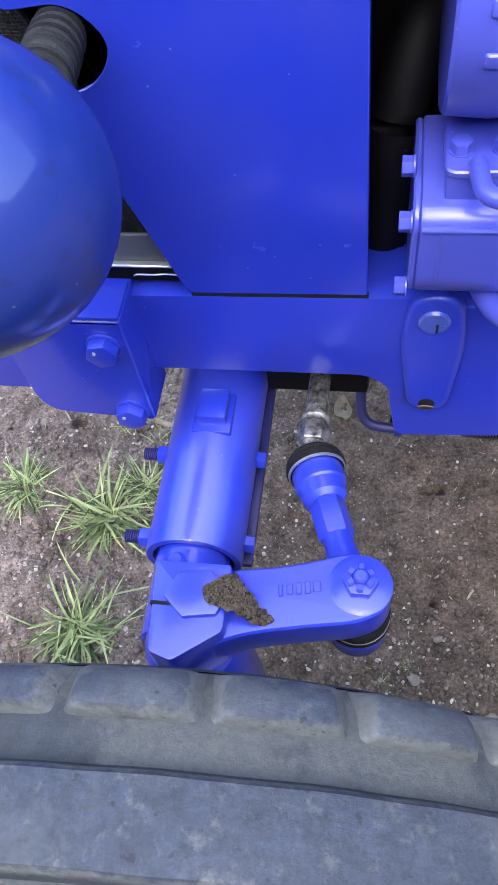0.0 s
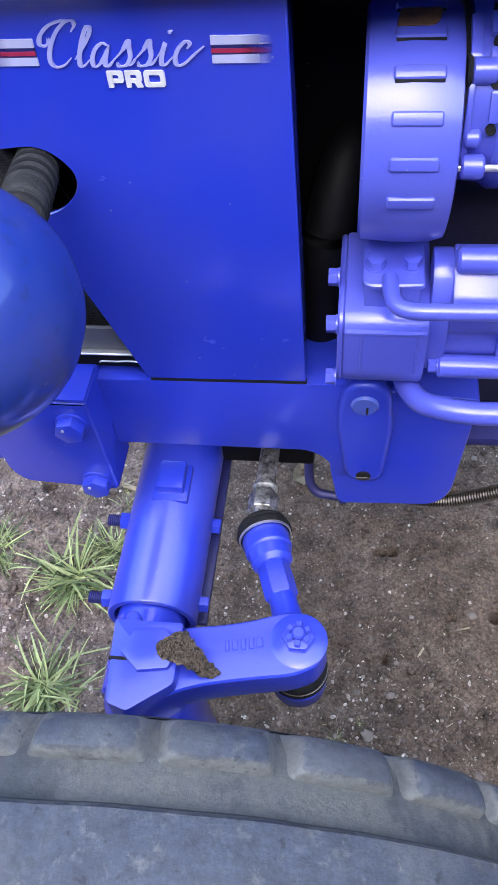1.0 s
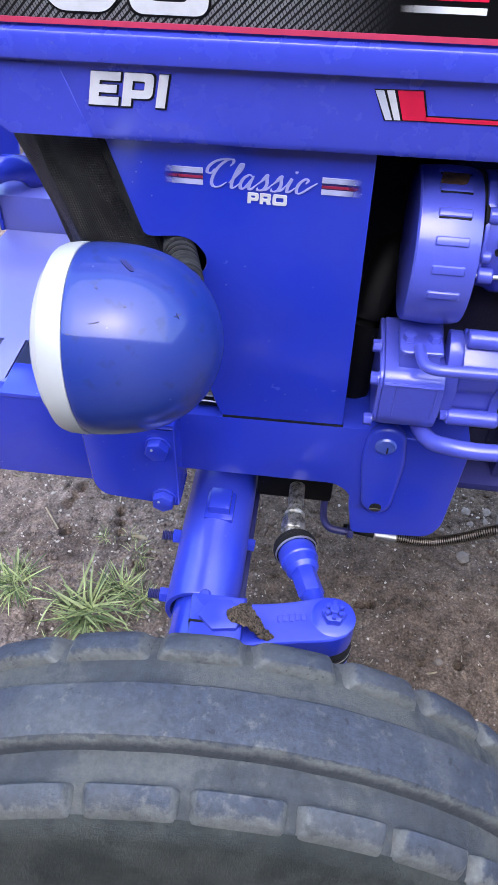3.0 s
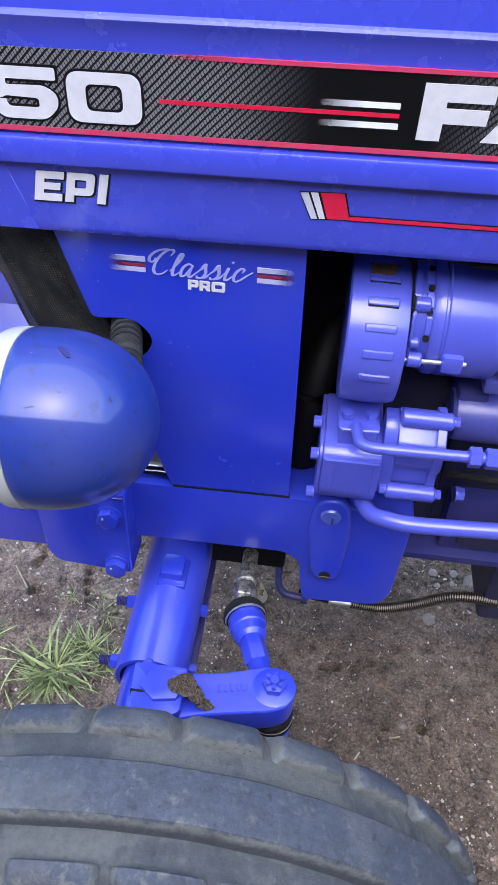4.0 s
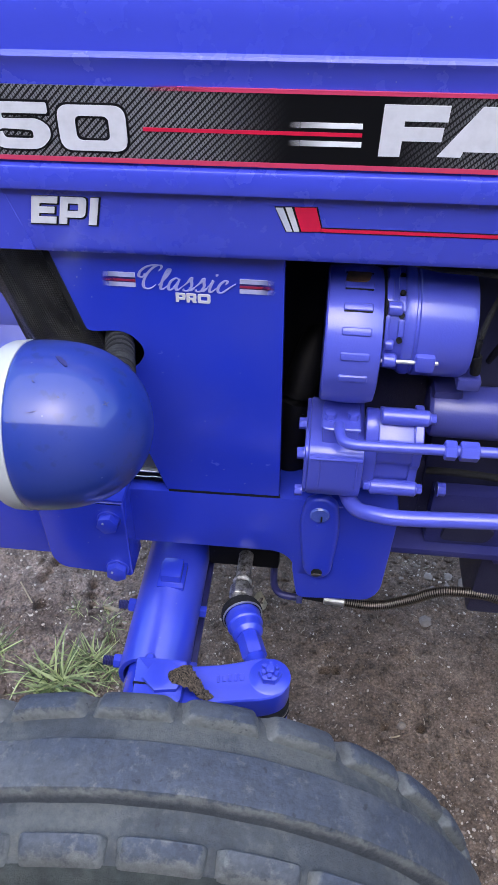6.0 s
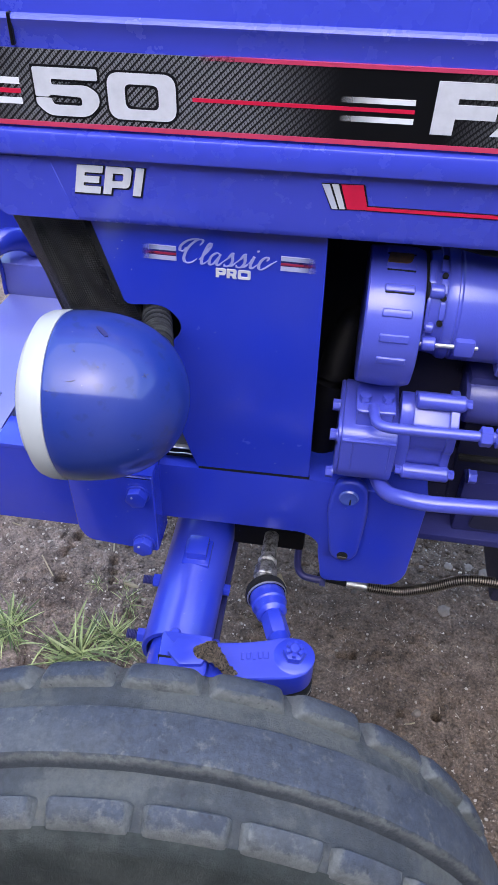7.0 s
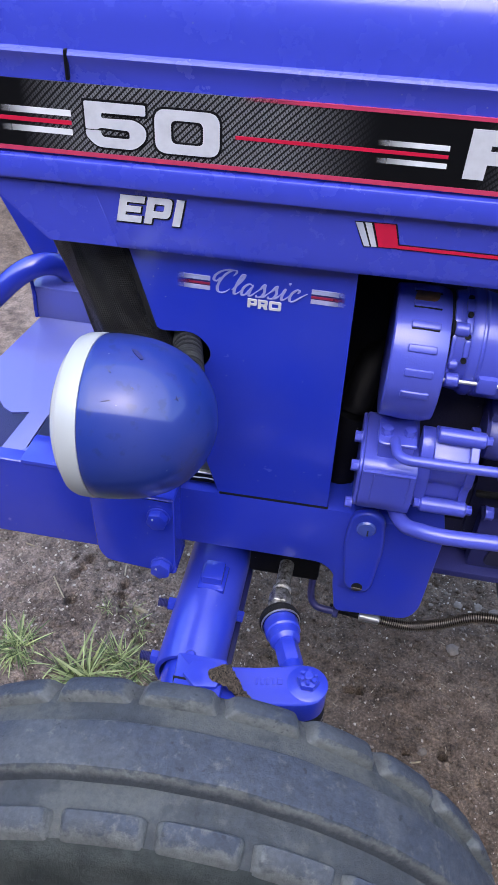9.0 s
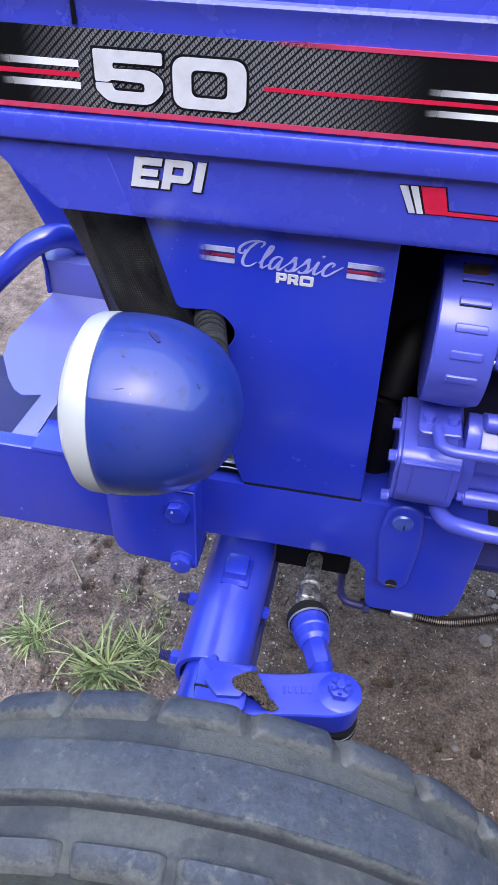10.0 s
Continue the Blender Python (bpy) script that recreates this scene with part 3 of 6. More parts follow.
# ---- grass tufts ----
def leaf_mesh(length, width, droop, lift):
    """One grass blade: a folded, tapering strip that rises and bends over."""
    bm = bmesh.new()
    rows = []
    for i in range(8):
        t = i / 7
        w = width * (0.55 + 0.9 * t) * (1 - t) ** 0.7 * 0.5 + 0.0002
        a = lift - droop * t * t
        x = length * t * math.cos(a * 0.8)
        z = length * (t * math.sin(lift) - droop * 0.45 * t * t)
        rows.append([bm.verts.new((x, s * w, z + abs(s) * w * 0.5)) for s in (-1, 0, 1)])
    for a, b in zip(rows, rows[1:]):
        for k in range(2):
            bm.faces.new((a[k], a[k + 1], b[k + 1], b[k]))
    me = bpy.data.meshes.new("leaf")
    bm.to_mesh(me)
    bm.free()
    me.materials.append(leaf_mat)
    me.shade_smooth()
    return me


LEAVES = [leaf_mesh(1.0, w, d, l) for w, d, l in ((0.050, 0.9, 0.85), (0.042, 0.5, 0.55), (0.055, 1.2, 1.0), (0.040, 0.35, 0.35), (0.048, 0.7, 1.2), (0.036, 1.5, 1.1), (0.042, 0.2, 0.7), (0.055, 0.8, 0.45))]


def tuft(x, y, size, count, seed, label="spiky tuft of green grass growing in bare soil"):
    rnd = random.Random(seed)
    t = thing("grass_tuft", (x, y, ground_height(x, y)), label, "grass", "grass tufts")
    for i in range(int(count * 5.0)):
        s = size * (0.35 + 0.8 * rnd.random() ** 0.8)
        a = rnd.uniform(0, 360)
        spread = size * (0.10 if rnd.random() < 0.7 else 0.30)
        px, py = x + rnd.gauss(0, spread), y + rnd.gauss(0, spread)
        m = pose(px, py, ground_height(px, py) - 0.002, rnd.uniform(-35, 35), rnd.uniform(-22, 24), a)
        part("leaf", rnd.choice(LEAVES), None, t, "", m @ Matrix.Diagonal((s, s * rnd.uniform(0.9, 1.8), s * rnd.uniform(0.55, 0.95), 1)))
    return t


tuft(-0.617, 0.688, 0.076, 34, 1)
tuft(-0.448, 0.640, 0.092, 44, 2, "broad spreading tuft of pale green grass in bare soil")
tuft(-0.388, 0.700, 0.062, 34, 3, "dense bright green grass tuft beside the axle")
tuft(-0.345, 0.682, 0.050, 22, 8, "dense bright green grass tuft beside the axle")
tuft(-0.454, 0.435, 0.090, 40, 4, "spiky pale tuft of grass close to the tyre")
tuft(-0.462, 0.835, 0.030, 10, 5, "tiny sparse sprig of grass in gritty soil")
tuft(-0.372, 0.795, 0.040, 12, 6, "tiny sparse sprig of grass in gritty soil")
tuft(-0.400, 0.850, 0.030, 9, 7, "tiny sparse sprig of grass in gritty soil")
tuft(0.045, 0.395, 0.020, 9, 11, "tiny sparse sprig of grass in gritty soil")
tuft(0.085, 0.42, 0.016, 7, 12, "tiny sparse sprig of grass in gritty soil")

for _i, (_x, _y, _l, _a) in enumerate([(-0.382, 0.849, 0.040, -20), (-0.590, 0.868, 0.075, -51), (-0.712, 0.987, 0.053, -15), (-0.449, 0.944, 0.030, 100), (0.255, 0.60, 0.02, 15), (-0.33, 0.50, 0.025, 70), (-0.005, 0.56, 0.016, 30), (0.01, 0.535, 0.014, -40), (-0.5, 0.55, 0.03, 110), (0.18, 0.55, 0.02, 60)]):
    _z = ground_height(_x, _y) + 0.003
    _p = pose(_x, _y, _z, 0, 0, _a)
    _t = part("straw", rod((-_l / 2, 0, 0), (_l / 2, 0, 0.002), 0.0018 if _i else 0.0055, 8), straw_mat, None, "", _p)
    tagged(_t, "short pale piece of dry straw on soil", "straw", "straws on the soil")


def dry_leaf():
    bm = bmesh.new()
    rows = []
    for i in range(9):
        t = i / 8
        w = 0.017 * math.sin(math.pi * min(1, t * 0.92 + 0.06)) ** 0.7
        rows.append([bm.verts.new((0.05 * (t - 0.5), s * w, 0.012 * (t - 0.5) ** 2 * 4 + 0.006 * s * s + 0.003 * math.sin(9 * t + 2 * s))) for s in (-1, -0.5, 0, 0.5, 1)])
    for a, b in zip(rows, rows[1:]):
        for k in range(4):
            bm.faces.new((a[k], a[k + 1], b[k + 1], b[k]))
    bmesh.ops.solidify(bm, geom=bm.faces[:], thickness=0.0008)
    x, y = -0.046, 0.89
    ob = part("dry_leaf", bm, straw_mat, None, "", pose(x, y, ground_height(x, y) + 0.004, 8, -6, 100))
    tagged(ob, "curled tan dry leaf lying on soil", "leaf")


dry_leaf()

# ---- the tractor ----
tractor = thing("tractor", (-0.1, 0.78, 0), "blue-painted farm tractor front with black decal band on its hood", "tractor")


# front wheel
WX, WY, WZ, WR = -0.108, 0.100, 0.395, 0.3995
AXLE = (0, 1, 0)


def turned(profile, seg=120):
    """(y, radius) pairs turned about the wheel's axle line."""
    return lathe([(y, r) for y, r in profile], (WX, WY, WZ), AXLE, seg)


def make_wheel():
    side = [(0.086, 0.205), (0.096, 0.225), (0.104, 0.262), (0.103, 0.300), (0.096, 0.332), (0.090, 0.352)]
    crown = [(0.086, 0.360), (0.070, 0.372), (0.052, 0.3785), (0.030, 0.3810)]
    tyre = part("front_wheel", turned([(-y, r) for y, r in side] + [(-0.087, 0.359)]), wall_rubber, tractor, "dusty black ribbed front tyre on a cream rim")
    part("sidewall", turned([(0.087, 0.359)] + [(y, r) for y, r in side[::-1]]), wall_rubber, tyre)
    part("tread_base", turned([(-y, r) for y, r in crown] + [(0, 0.3815)] + [(y, r) for y, r in crown[::-1]], 144), groove_rubber, tyre, "dust-filled tread grooves")
    part("shoulder", turned([(-0.0885, 0.3560), (-0.0868, 0.3605), (-0.0800, 0.3672), (-0.0740, 0.3712)]), wall_rubber, tyre)
    # centre rib with a slightly wandering, worn edge
    bm = bmesh.new()
    rnd = random.Random(21)
    seg = 180
    prof = [(-0.0330, 0.376), (-0.0295, 0.386), (-0.0272, 0.3945), (-0.0245, 0.3982), (-0.018, WR), (0.018, WR), (0.0245, 0.3982), (0.0272, 0.3945), (0.0295, 0.386), (0.0330, 0.376)]
    rings = []
    for i in range(seg):
        a = 2 * math.pi * i / seg
        wob = 0.0012 * noise.noise(Vector((math.cos(a) * 7, math.sin(a) * 7, 0.3)))
        rings.append([bm.verts.new((WX + (r + 0.5 * wob) * math.sin(a), WY + 0.91 * y + wob * (1 if y > 0 else -1), WZ + (r + 0.5 * wob) * math.cos(a))) for y, r in prof])
    for i in range(seg):
        a, b = rings[i], rings[(i + 1) % seg]
        for k in range(len(prof) - 1):
            bm.faces.new((a[k], a[k + 1], b[k + 1], b[k]))
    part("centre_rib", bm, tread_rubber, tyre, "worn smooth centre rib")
    # shoulder blocks
    n = 28
    step = 2 * math.pi / n
    for side_sign, phase in ((-1, 0.577), (1, 0.06)):
        bm = bmesh.new()
        section = [(0.0520, 0.375), (0.0540, 0.3825), (0.0558, 0.3880), (0.0585, 0.3910), (0.066, 0.3900), (0.074, 0.3870), (0.0795, 0.3825), (0.0828, 0.3770), (0.0850, 0.3680), (0.0865, 0.3580), (0.082, 0.352)]
        soft = [(-0.475, 0.02), (-0.445, 0.18), (-0.415, 0.45), (-0.38, 0.74), (-0.335, 0.93), (-0.27, 1.0), (0.0, 1.0)]
        crisp = [(-0.460, 0.05), (-0.437, 0.38), (-0.410, 0.70), (-0.378, 0.90), (-0.335, 0.985), (-0.17, 1.0), (0.0, 1.0)]
        half = soft if side_sign > 0 else crisp
        stations = half + [(-a, b) for a, b in half[-2::-1]]
        narrow, out = (1.0, 0.0) if side_sign > 0 else (0.74, 0.0005)
        rings = []
        for s, shrink in stations:
            a = s * step
            ring = []
            for y, r in section:
                floor_r = min(r, 0.3805 - max(0.0, y - 0.03) ** 2 * 6.0)
                rr = floor_r + (r - floor_r) * shrink - 0.001
                base_a = a * (1 + 0.05 * max(0, (0.372 - r) / 0.03))
                ring.append(bm.verts.new((rr * math.sin(base_a), side_sign * (0.052 + (y - 0.052) * narrow + out), rr * math.cos(base_a))))
            rings.append(ring)
        m = len(section)
        for row, (a, b) in enumerate(zip(rings, rings[1:])):
            for k in range(m):
                bm.faces.new((a[k], a[(k + 1) % m], b[(k + 1) % m], b[k])).material_index = 1 if k >= 8 else 0
        bm.faces.new(rings[0])
        bm.faces.new(rings[-1])
        bmesh.ops.recalc_face_normals(bm, faces=bm.faces[:])
        first = None
        for k in range(n):
            turn = Matrix.Translation((WX, WY, WZ)) @ Matrix.Rotation((k + phase) * step, 4, "Y")
            if first is None:
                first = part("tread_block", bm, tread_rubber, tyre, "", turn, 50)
                first.data.materials.append(wall_rubber)
            else:
                part("tread_block", first.data, None, tyre, "", turn)
    # rim, disc and hub
    rim = turned([(-0.090, 0.209), (-0.106, 0.213), (-0.110, 0.208), (-0.104, 0.200), (-0.088, 0.192), (-0.070, 0.186), (-0.060, 0.170), (-0.056, 0.150), (-0.062, 0.120), (-0.070, 0.095), (-0.062, 0.075), (-0.058, 0.0)], 80)
    lathe([(0.02, 0.17), (0.085, 0.19), (0.105, 0.205), (0.108, 0.21), (0.09, 0.209)], (WX, WY, WZ), AXLE, 80, rim)
    part("rim", rim, cream, tyre, "cream-painted steel rim with grime")
    part("hub", turned([(-0.055, 0.070), (-0.075, 0.070), (-0.082, 0.062), (-0.086, 0.045), (-0.105, 0.042), (-0.112, 0.034), (-0.114, 0.0)], 40), blue_cast, tyre, "blue-painted hub cap")
    for k in range(5):
        a = 2 * math.pi * k / 5 + 0.3
        bolt(tyre, (WX + 0.054 * math.sin(a), WY - 0.081, WZ + 0.054 * math.cos(a)), (0, -1, 0), 0.019, 0.012, 0.0, blue_cast, "wheel_nut")
    # steered a little to one side
    tyre.matrix_basis = Matrix.Translation((-0.1182, 0.0923, 0.3971)) @ Matrix.Rotation(radians(2.55), 4, "Z") @ Matrix.Diagonal((1.0053, 1.0053, 1.0053, 1)) @ Matrix.Translation((-WX, -WY, -WZ))
    for a in (0.18, -0.28, -0.75, 0.62):
        c = Vector((WX + 0.196 * math.sin(a), WY - 0.099, WZ + 0.196 * math.cos(a)))
        part("rim_slot", block(-0.014, 0.014, -0.003, 0.003, -0.006, 0.006, 0.002), black_rubber, tyre, "", Matrix.Translation(c) @ Matrix.Rotation(a, 4, "Y"))


make_wheel()

# ---- axle, knuckle, steering ----
TX, TZ, TR = -0.153, 0.530, 0.047


def make_axle():
    bm = lathe([(0.0, TR - 0.007), (0.0, TR - 0.001), (0.0015, TR), (0.9, TR), (0.9, 0)], (TX, 0.347, TZ), (0, 1, 0), 48)
    lathe([(0.0, TR - 0.007), (0.05, TR - 0.007)], (TX, 0.347, TZ), (0, 1, 0), 48, bm)
    axle = part("axle_tube", bm, blue_cast, tractor, "thick blue-painted front axle tube")
    part("weld_pad", block(-0.163, -0.1335, 0.474, 0.510, 0.566, 0.590, 0.003), blue, axle)
    part("pad_foot", block(-0.168, -0.1285, 0.465, 0.514, 0.562, 0.5775, 0.003), blue, axle)
    # added plate that gives the dark strip along the tube's right side
    part("back_plate", block(-0.128, -0.1015, 0.362, 1.0, 0.488, 0.496, 0.002), blue_dark, axle, "dark back plate along the axle tube")
    part("inner_tube", rod((TX, 0.262, TZ), (TX, 0.42, TZ), 0.036, 40, None, 0.003), blue, axle)
    for y in (0.372, 0.468):
        bolt(axle, (TX + TR - 0.002, y, TZ - 0.006), (1, 0, -0.12), 0.016, 0.011, 0.0, blue_cast)
        bolt(axle, (TX - TR + 0.002, y - 0.004, TZ), (-1, 0, 0), 0.018, 0.012, 0.0, blue_cast, "nut")
        part("bolt_thread", pipe([(TX - TR, y - 0.004, TZ), (TX - TR - 0.025, y - 0.004, TZ)], 0.0062, 12, 120, wave=lambda s: 1 + 0.10 * math.sin(s * 2 * math.pi / 0.0022)), blue_dark, axle)
    # knuckle below the arm, and the stub towards the wheel
    kn = lathe([(0, 0), (0, 0.048), (0.004, 0.050), (0.150, 0.045), (0.196, 0.042), (0.204, 0.036), (0.204, 0)], (-0.124, 0.248, 0.40), (0, 0, 1), 36)
    part("knuckle", kn, blue_cast, axle)
    part("knuckle_seal", rod((-0.118, 0.252, 0.604), (-0.118, 0.258, 0.618), 0.024, 32), black_rubber, axle)
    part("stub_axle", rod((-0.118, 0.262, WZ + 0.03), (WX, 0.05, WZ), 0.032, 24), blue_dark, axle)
    return axle


make_axle()


def make_arm():
    top, low = 0.653, 0.615
    outline = rounded([(-0.149, 0.284), (-0.1435, 0.222), (-0.128, 0.214), (-0.082, 0.2385), (-0.035, 0.249), (0.006, 0.256), (0.026, 0.266), (0.034, 0.288), (0.022, 0.309), (0.000, 0.314), (-0.045, 0.2985), (-0.088, 0.2915), (-0.100, 0.2880), (-0.140, 0.2860)],
                      [0.006, 0.004, 0.004, 0.02, 0.03, 0.02, 0.02, 0.025, 0.02, 0.02, 0.03, 0.008, 0.008, 0.006], 4)
    arm = part("steering_arm", slab(outline, low, top, "z", 0.0045, 3), blue_cast, tractor, "cast steering arm with a dried mud patch")
    part("clamp_jaw", slab(rounded([(-0.1505, 0.2885), (-0.1435, 0.2165), (-0.125, 0.2105), (-0.090, 0.236), (-0.090, 0.2890)], 0.004, 3), 0.598, 0.667, "z", 0.003, 2), blue_cast, arm)
    part("clamp_stub", rod((-0.1365, 0.2930, 0.60), (-0.1365, 0.2930, 0.6610), 0.0068, 20, None, 0.003), blue_cast, arm)
    part("clamp_slit", block(-0.1482, -0.124, 0.2520, 0.2550, 0.640, 0.6676, 0.0004, 1), black_rubber, arm)
    hx = slab([(-0.113 + 0.0255 * math.cos(a + 0.2), 0.262 + 0.0205 * math.sin(a + 0.2)) for a in [math.pi / 3 * i for i in range(6)]], 0.66, 0.6725, "z", 0.002, 2)
    part("hex_boss", hx, blue_cast, arm)
    bolt(arm, (-0.128, 0.214, 0.630), (0.15, -1, -0.15), 0.021, 0.012, 0.002, blue_cast, "clamp_bolt")
    part("arm_boss", lathe([(0, 0), (0, 0.0225), (0.002, 0.0245), (0.0035, 0.0245), (0.006, 0.020), (0.006, 0)], (0.0075, 0.2865, 0.6495), (0, 0, 1), 32), blue_cast, arm)
    nut = part("castle_nut", hex_head(0.024, 0.0095, 0.0), blue_cast, arm, "", frame_to((0.0075, 0.2865, 0.655), (0, 0, 1)))
    for k in range(6):
        a = math.pi / 3 * k + 0.5
        part("castellation", slab(hexagon(0.0036, 4, 0.78), 0, 0.006, "z", 0.0006, 1), blue_cast, nut, "", pose(0.0075 + 0.0085 * math.cos(a), 0.2865 + 0.0085 * math.sin(a), 0.6638, 0, 0, math.degrees(a)))
    part("stud_end", rod((0.0075, 0.2865, 0.66), (0.0075, 0.2865, 0.672), 0.0058, 16), blue_cast, nut)
    # raised casting marks, too worn to read
    for k, (w, h) in enumerate(((0.0035, 0.010), (0.005, 0.009), (0.0045, 0.010), (0.0045, 0.010), (0.006, 0.009))):
        part("cast_mark", block(-w / 2, w / 2, -h / 2, h / 2, 0, 0.0016, 0.0006, 1), blue_cast, arm, "", pose(-0.0525 + 0.0068 * k, 0.2765 + 0.0014 * k, top - 0.0004, 0, 0, 8))
    # ball joint under the arm
    part("ball_housing", lathe([(0, 0), (0, 0.012), (0.004, 0.0215), (0.012, 0.0255), (0.030, 0.0255), (0.034, 0.022), (0.034, 0)], (0.006, 0.283, 0.556), (0, 0, 1), 32), blue_cast, arm)
    part("dust_boot", lathe([(0, 0.022), (0.002, 0.0255), (0.006, 0.0272), (0.010, 0.0255), (0.012, 0.0242), (0.015, 0.0262), (0.019, 0.0265), (0.023, 0.0235), (0.026, 0.019)], (0.006, 0.283, 0.589), (0, 0, 1), 32), black_rubber, arm, "black rubber dust boot")
    part("boot_ring", lathe([(0, 0.0262), (0.0004, 0.0268), (0.0012, 0.0268), (0.0016, 0.0262)], (0.006, 0.283, 0.6005), (0, 0, 1), 32), spring_steel, arm)
    return arm


make_arm()


def make_tie_rod():
    a, b = Vector((0.004, 0.300, 0.592)), Vector((-0.034, 0.412, 0.577))
    d = (b - a).normalized()
    bm = pipe([a, a + d * 0.02, a + d * 0.05, a + d * 0.085], 0.0138, 20, 6, wave=lambda s: 1.25 - 5.0 * s if s < 0.05 else 1.0)
    tie = part("tie_rod", bm, blue_cast, tractor, "blue steering tie rod with steel ram shaft")
    hexed = lathe([(0, 0), (0, 0.0155), (0.002, 0.0165), (0.036, 0.0165), (0.040, 0.0150), (0.040, 0)], a + d * 0.060, d, 6)
    part("hex_shank", hexed, blue_cast, tie)
    sock = lathe([(0, 0), (0.0, 0.016), (0.005, 0.021), (0.018, 0.0225), (0.020, 0.0245), (0.036, 0.0250), (0.038, 0.0240), (0.038, 0)], a + d * 0.098, d, 32)
    part("socket", sock, blue_cast, tie)
    part("wiper_band", lathe([(0, 0.0262), (0.0, 0.0278), (0.0025, 0.0278), (0.0025, 0.0262)], a + d * 0.1345, d, 32), zinc, tie, "bright steel band")
    part("rubber_boot", lathe([(0, 0.0), (0, 0.0285), (0.003, 0.0292), (0.007, 0.0288), (0.010, 0.0262), (0.013, 0.0268), (0.017, 0.0238), (0.021, 0.0170), (0.026, 0.0125), (0.026, 0)], a + d * 0.137, d, 36), black_rubber, tie, "black rubber boot")
    c, e = a + d * 0.158, Vector((-0.046, 0.60, 0.562))
    d2 = (e - c).normalized()
    part("shaft", rod(c, c + d2 * 0.5, 0.0110, 24), greasy, tie, "oily bare steel shaft")
    part("lock_nut", lathe([(0, 0), (0, 0.0155), (0.0012, 0.0165), (0.0225, 0.0165), (0.024, 0.0155), (0.024, 0)], c + d2 * 0.012, d2, 6), greasy, tie, "greasy steel lock nut")
    part("collar", rod(c + d2 * 0.041, c + d2 * 0.047, 0.0140, 24), greasy, tie)
    return tie


make_tie_rod()


def make_mud():
    """A crumbly crust: a flat core with many small crumbs pressed into it, from the boss down over the arm's edge."""
    rnd = random.Random(31)
    patch = [(-0.112, 0.265), (-0.095, 0.279), (-0.085, 0.279), (-0.075, 0.269), (-0.055, 0.251), (-0.060, 0.246), (-0.082, 0.249), (-0.106, 0.255)]

    def inside(x, y):
        x, y = -0.081 + (x + 0.081) / 0.9, 0.262 + (y - 0.262) / 0.86
        hit = False
        for (x0, y0), (x1, y1) in zip(patch, patch[1:] + patch[:1]):
            if (y0 > y) != (y1 > y) and x < x0 + (y - y0) * (x1 - x0) / (y1 - y0):
                hit = not hit
        return hit

    def bed(x):
        return 0.6725 if x < -0.085 else 0.6535 if x > -0.066 else 0.6725 - 0.019 * (x + 0.085) / 0.019

    bm = bmesh.new()
    count = 0
    while count < 1750:
        x, y = rnd.uniform(-0.114, -0.054), rnd.uniform(0.244, 0.281)
        if not inside(x + 0.003 * noise.noise(Vector((x, y, 0)) * 200), y):
            continue
        core = count < 950
        r = rnd.uniform(0.0015, 0.0027) if core else rnd.uniform(0.0004, 0.0011)
        tmp = lump(rnd, r, 0.55 if core else 0.8, 2 if core else 1, 0.26)
        z = bed(x) + (0.0004 if core else 0.0010 + 0.0012 * rnd.random())
        merge(bm, tmp, Matrix.Translation((x, y, z)) @ Matrix.Rotation(rnd.uniform(0, 6.28), 4, "Z"))
        count += 1
    ob = part("mud_clod", bm, mud_mat, None, "", None, 60)
    tagged(ob, "crumbly crust of dried brown mud on the steering arm", "mud")


make_mud()


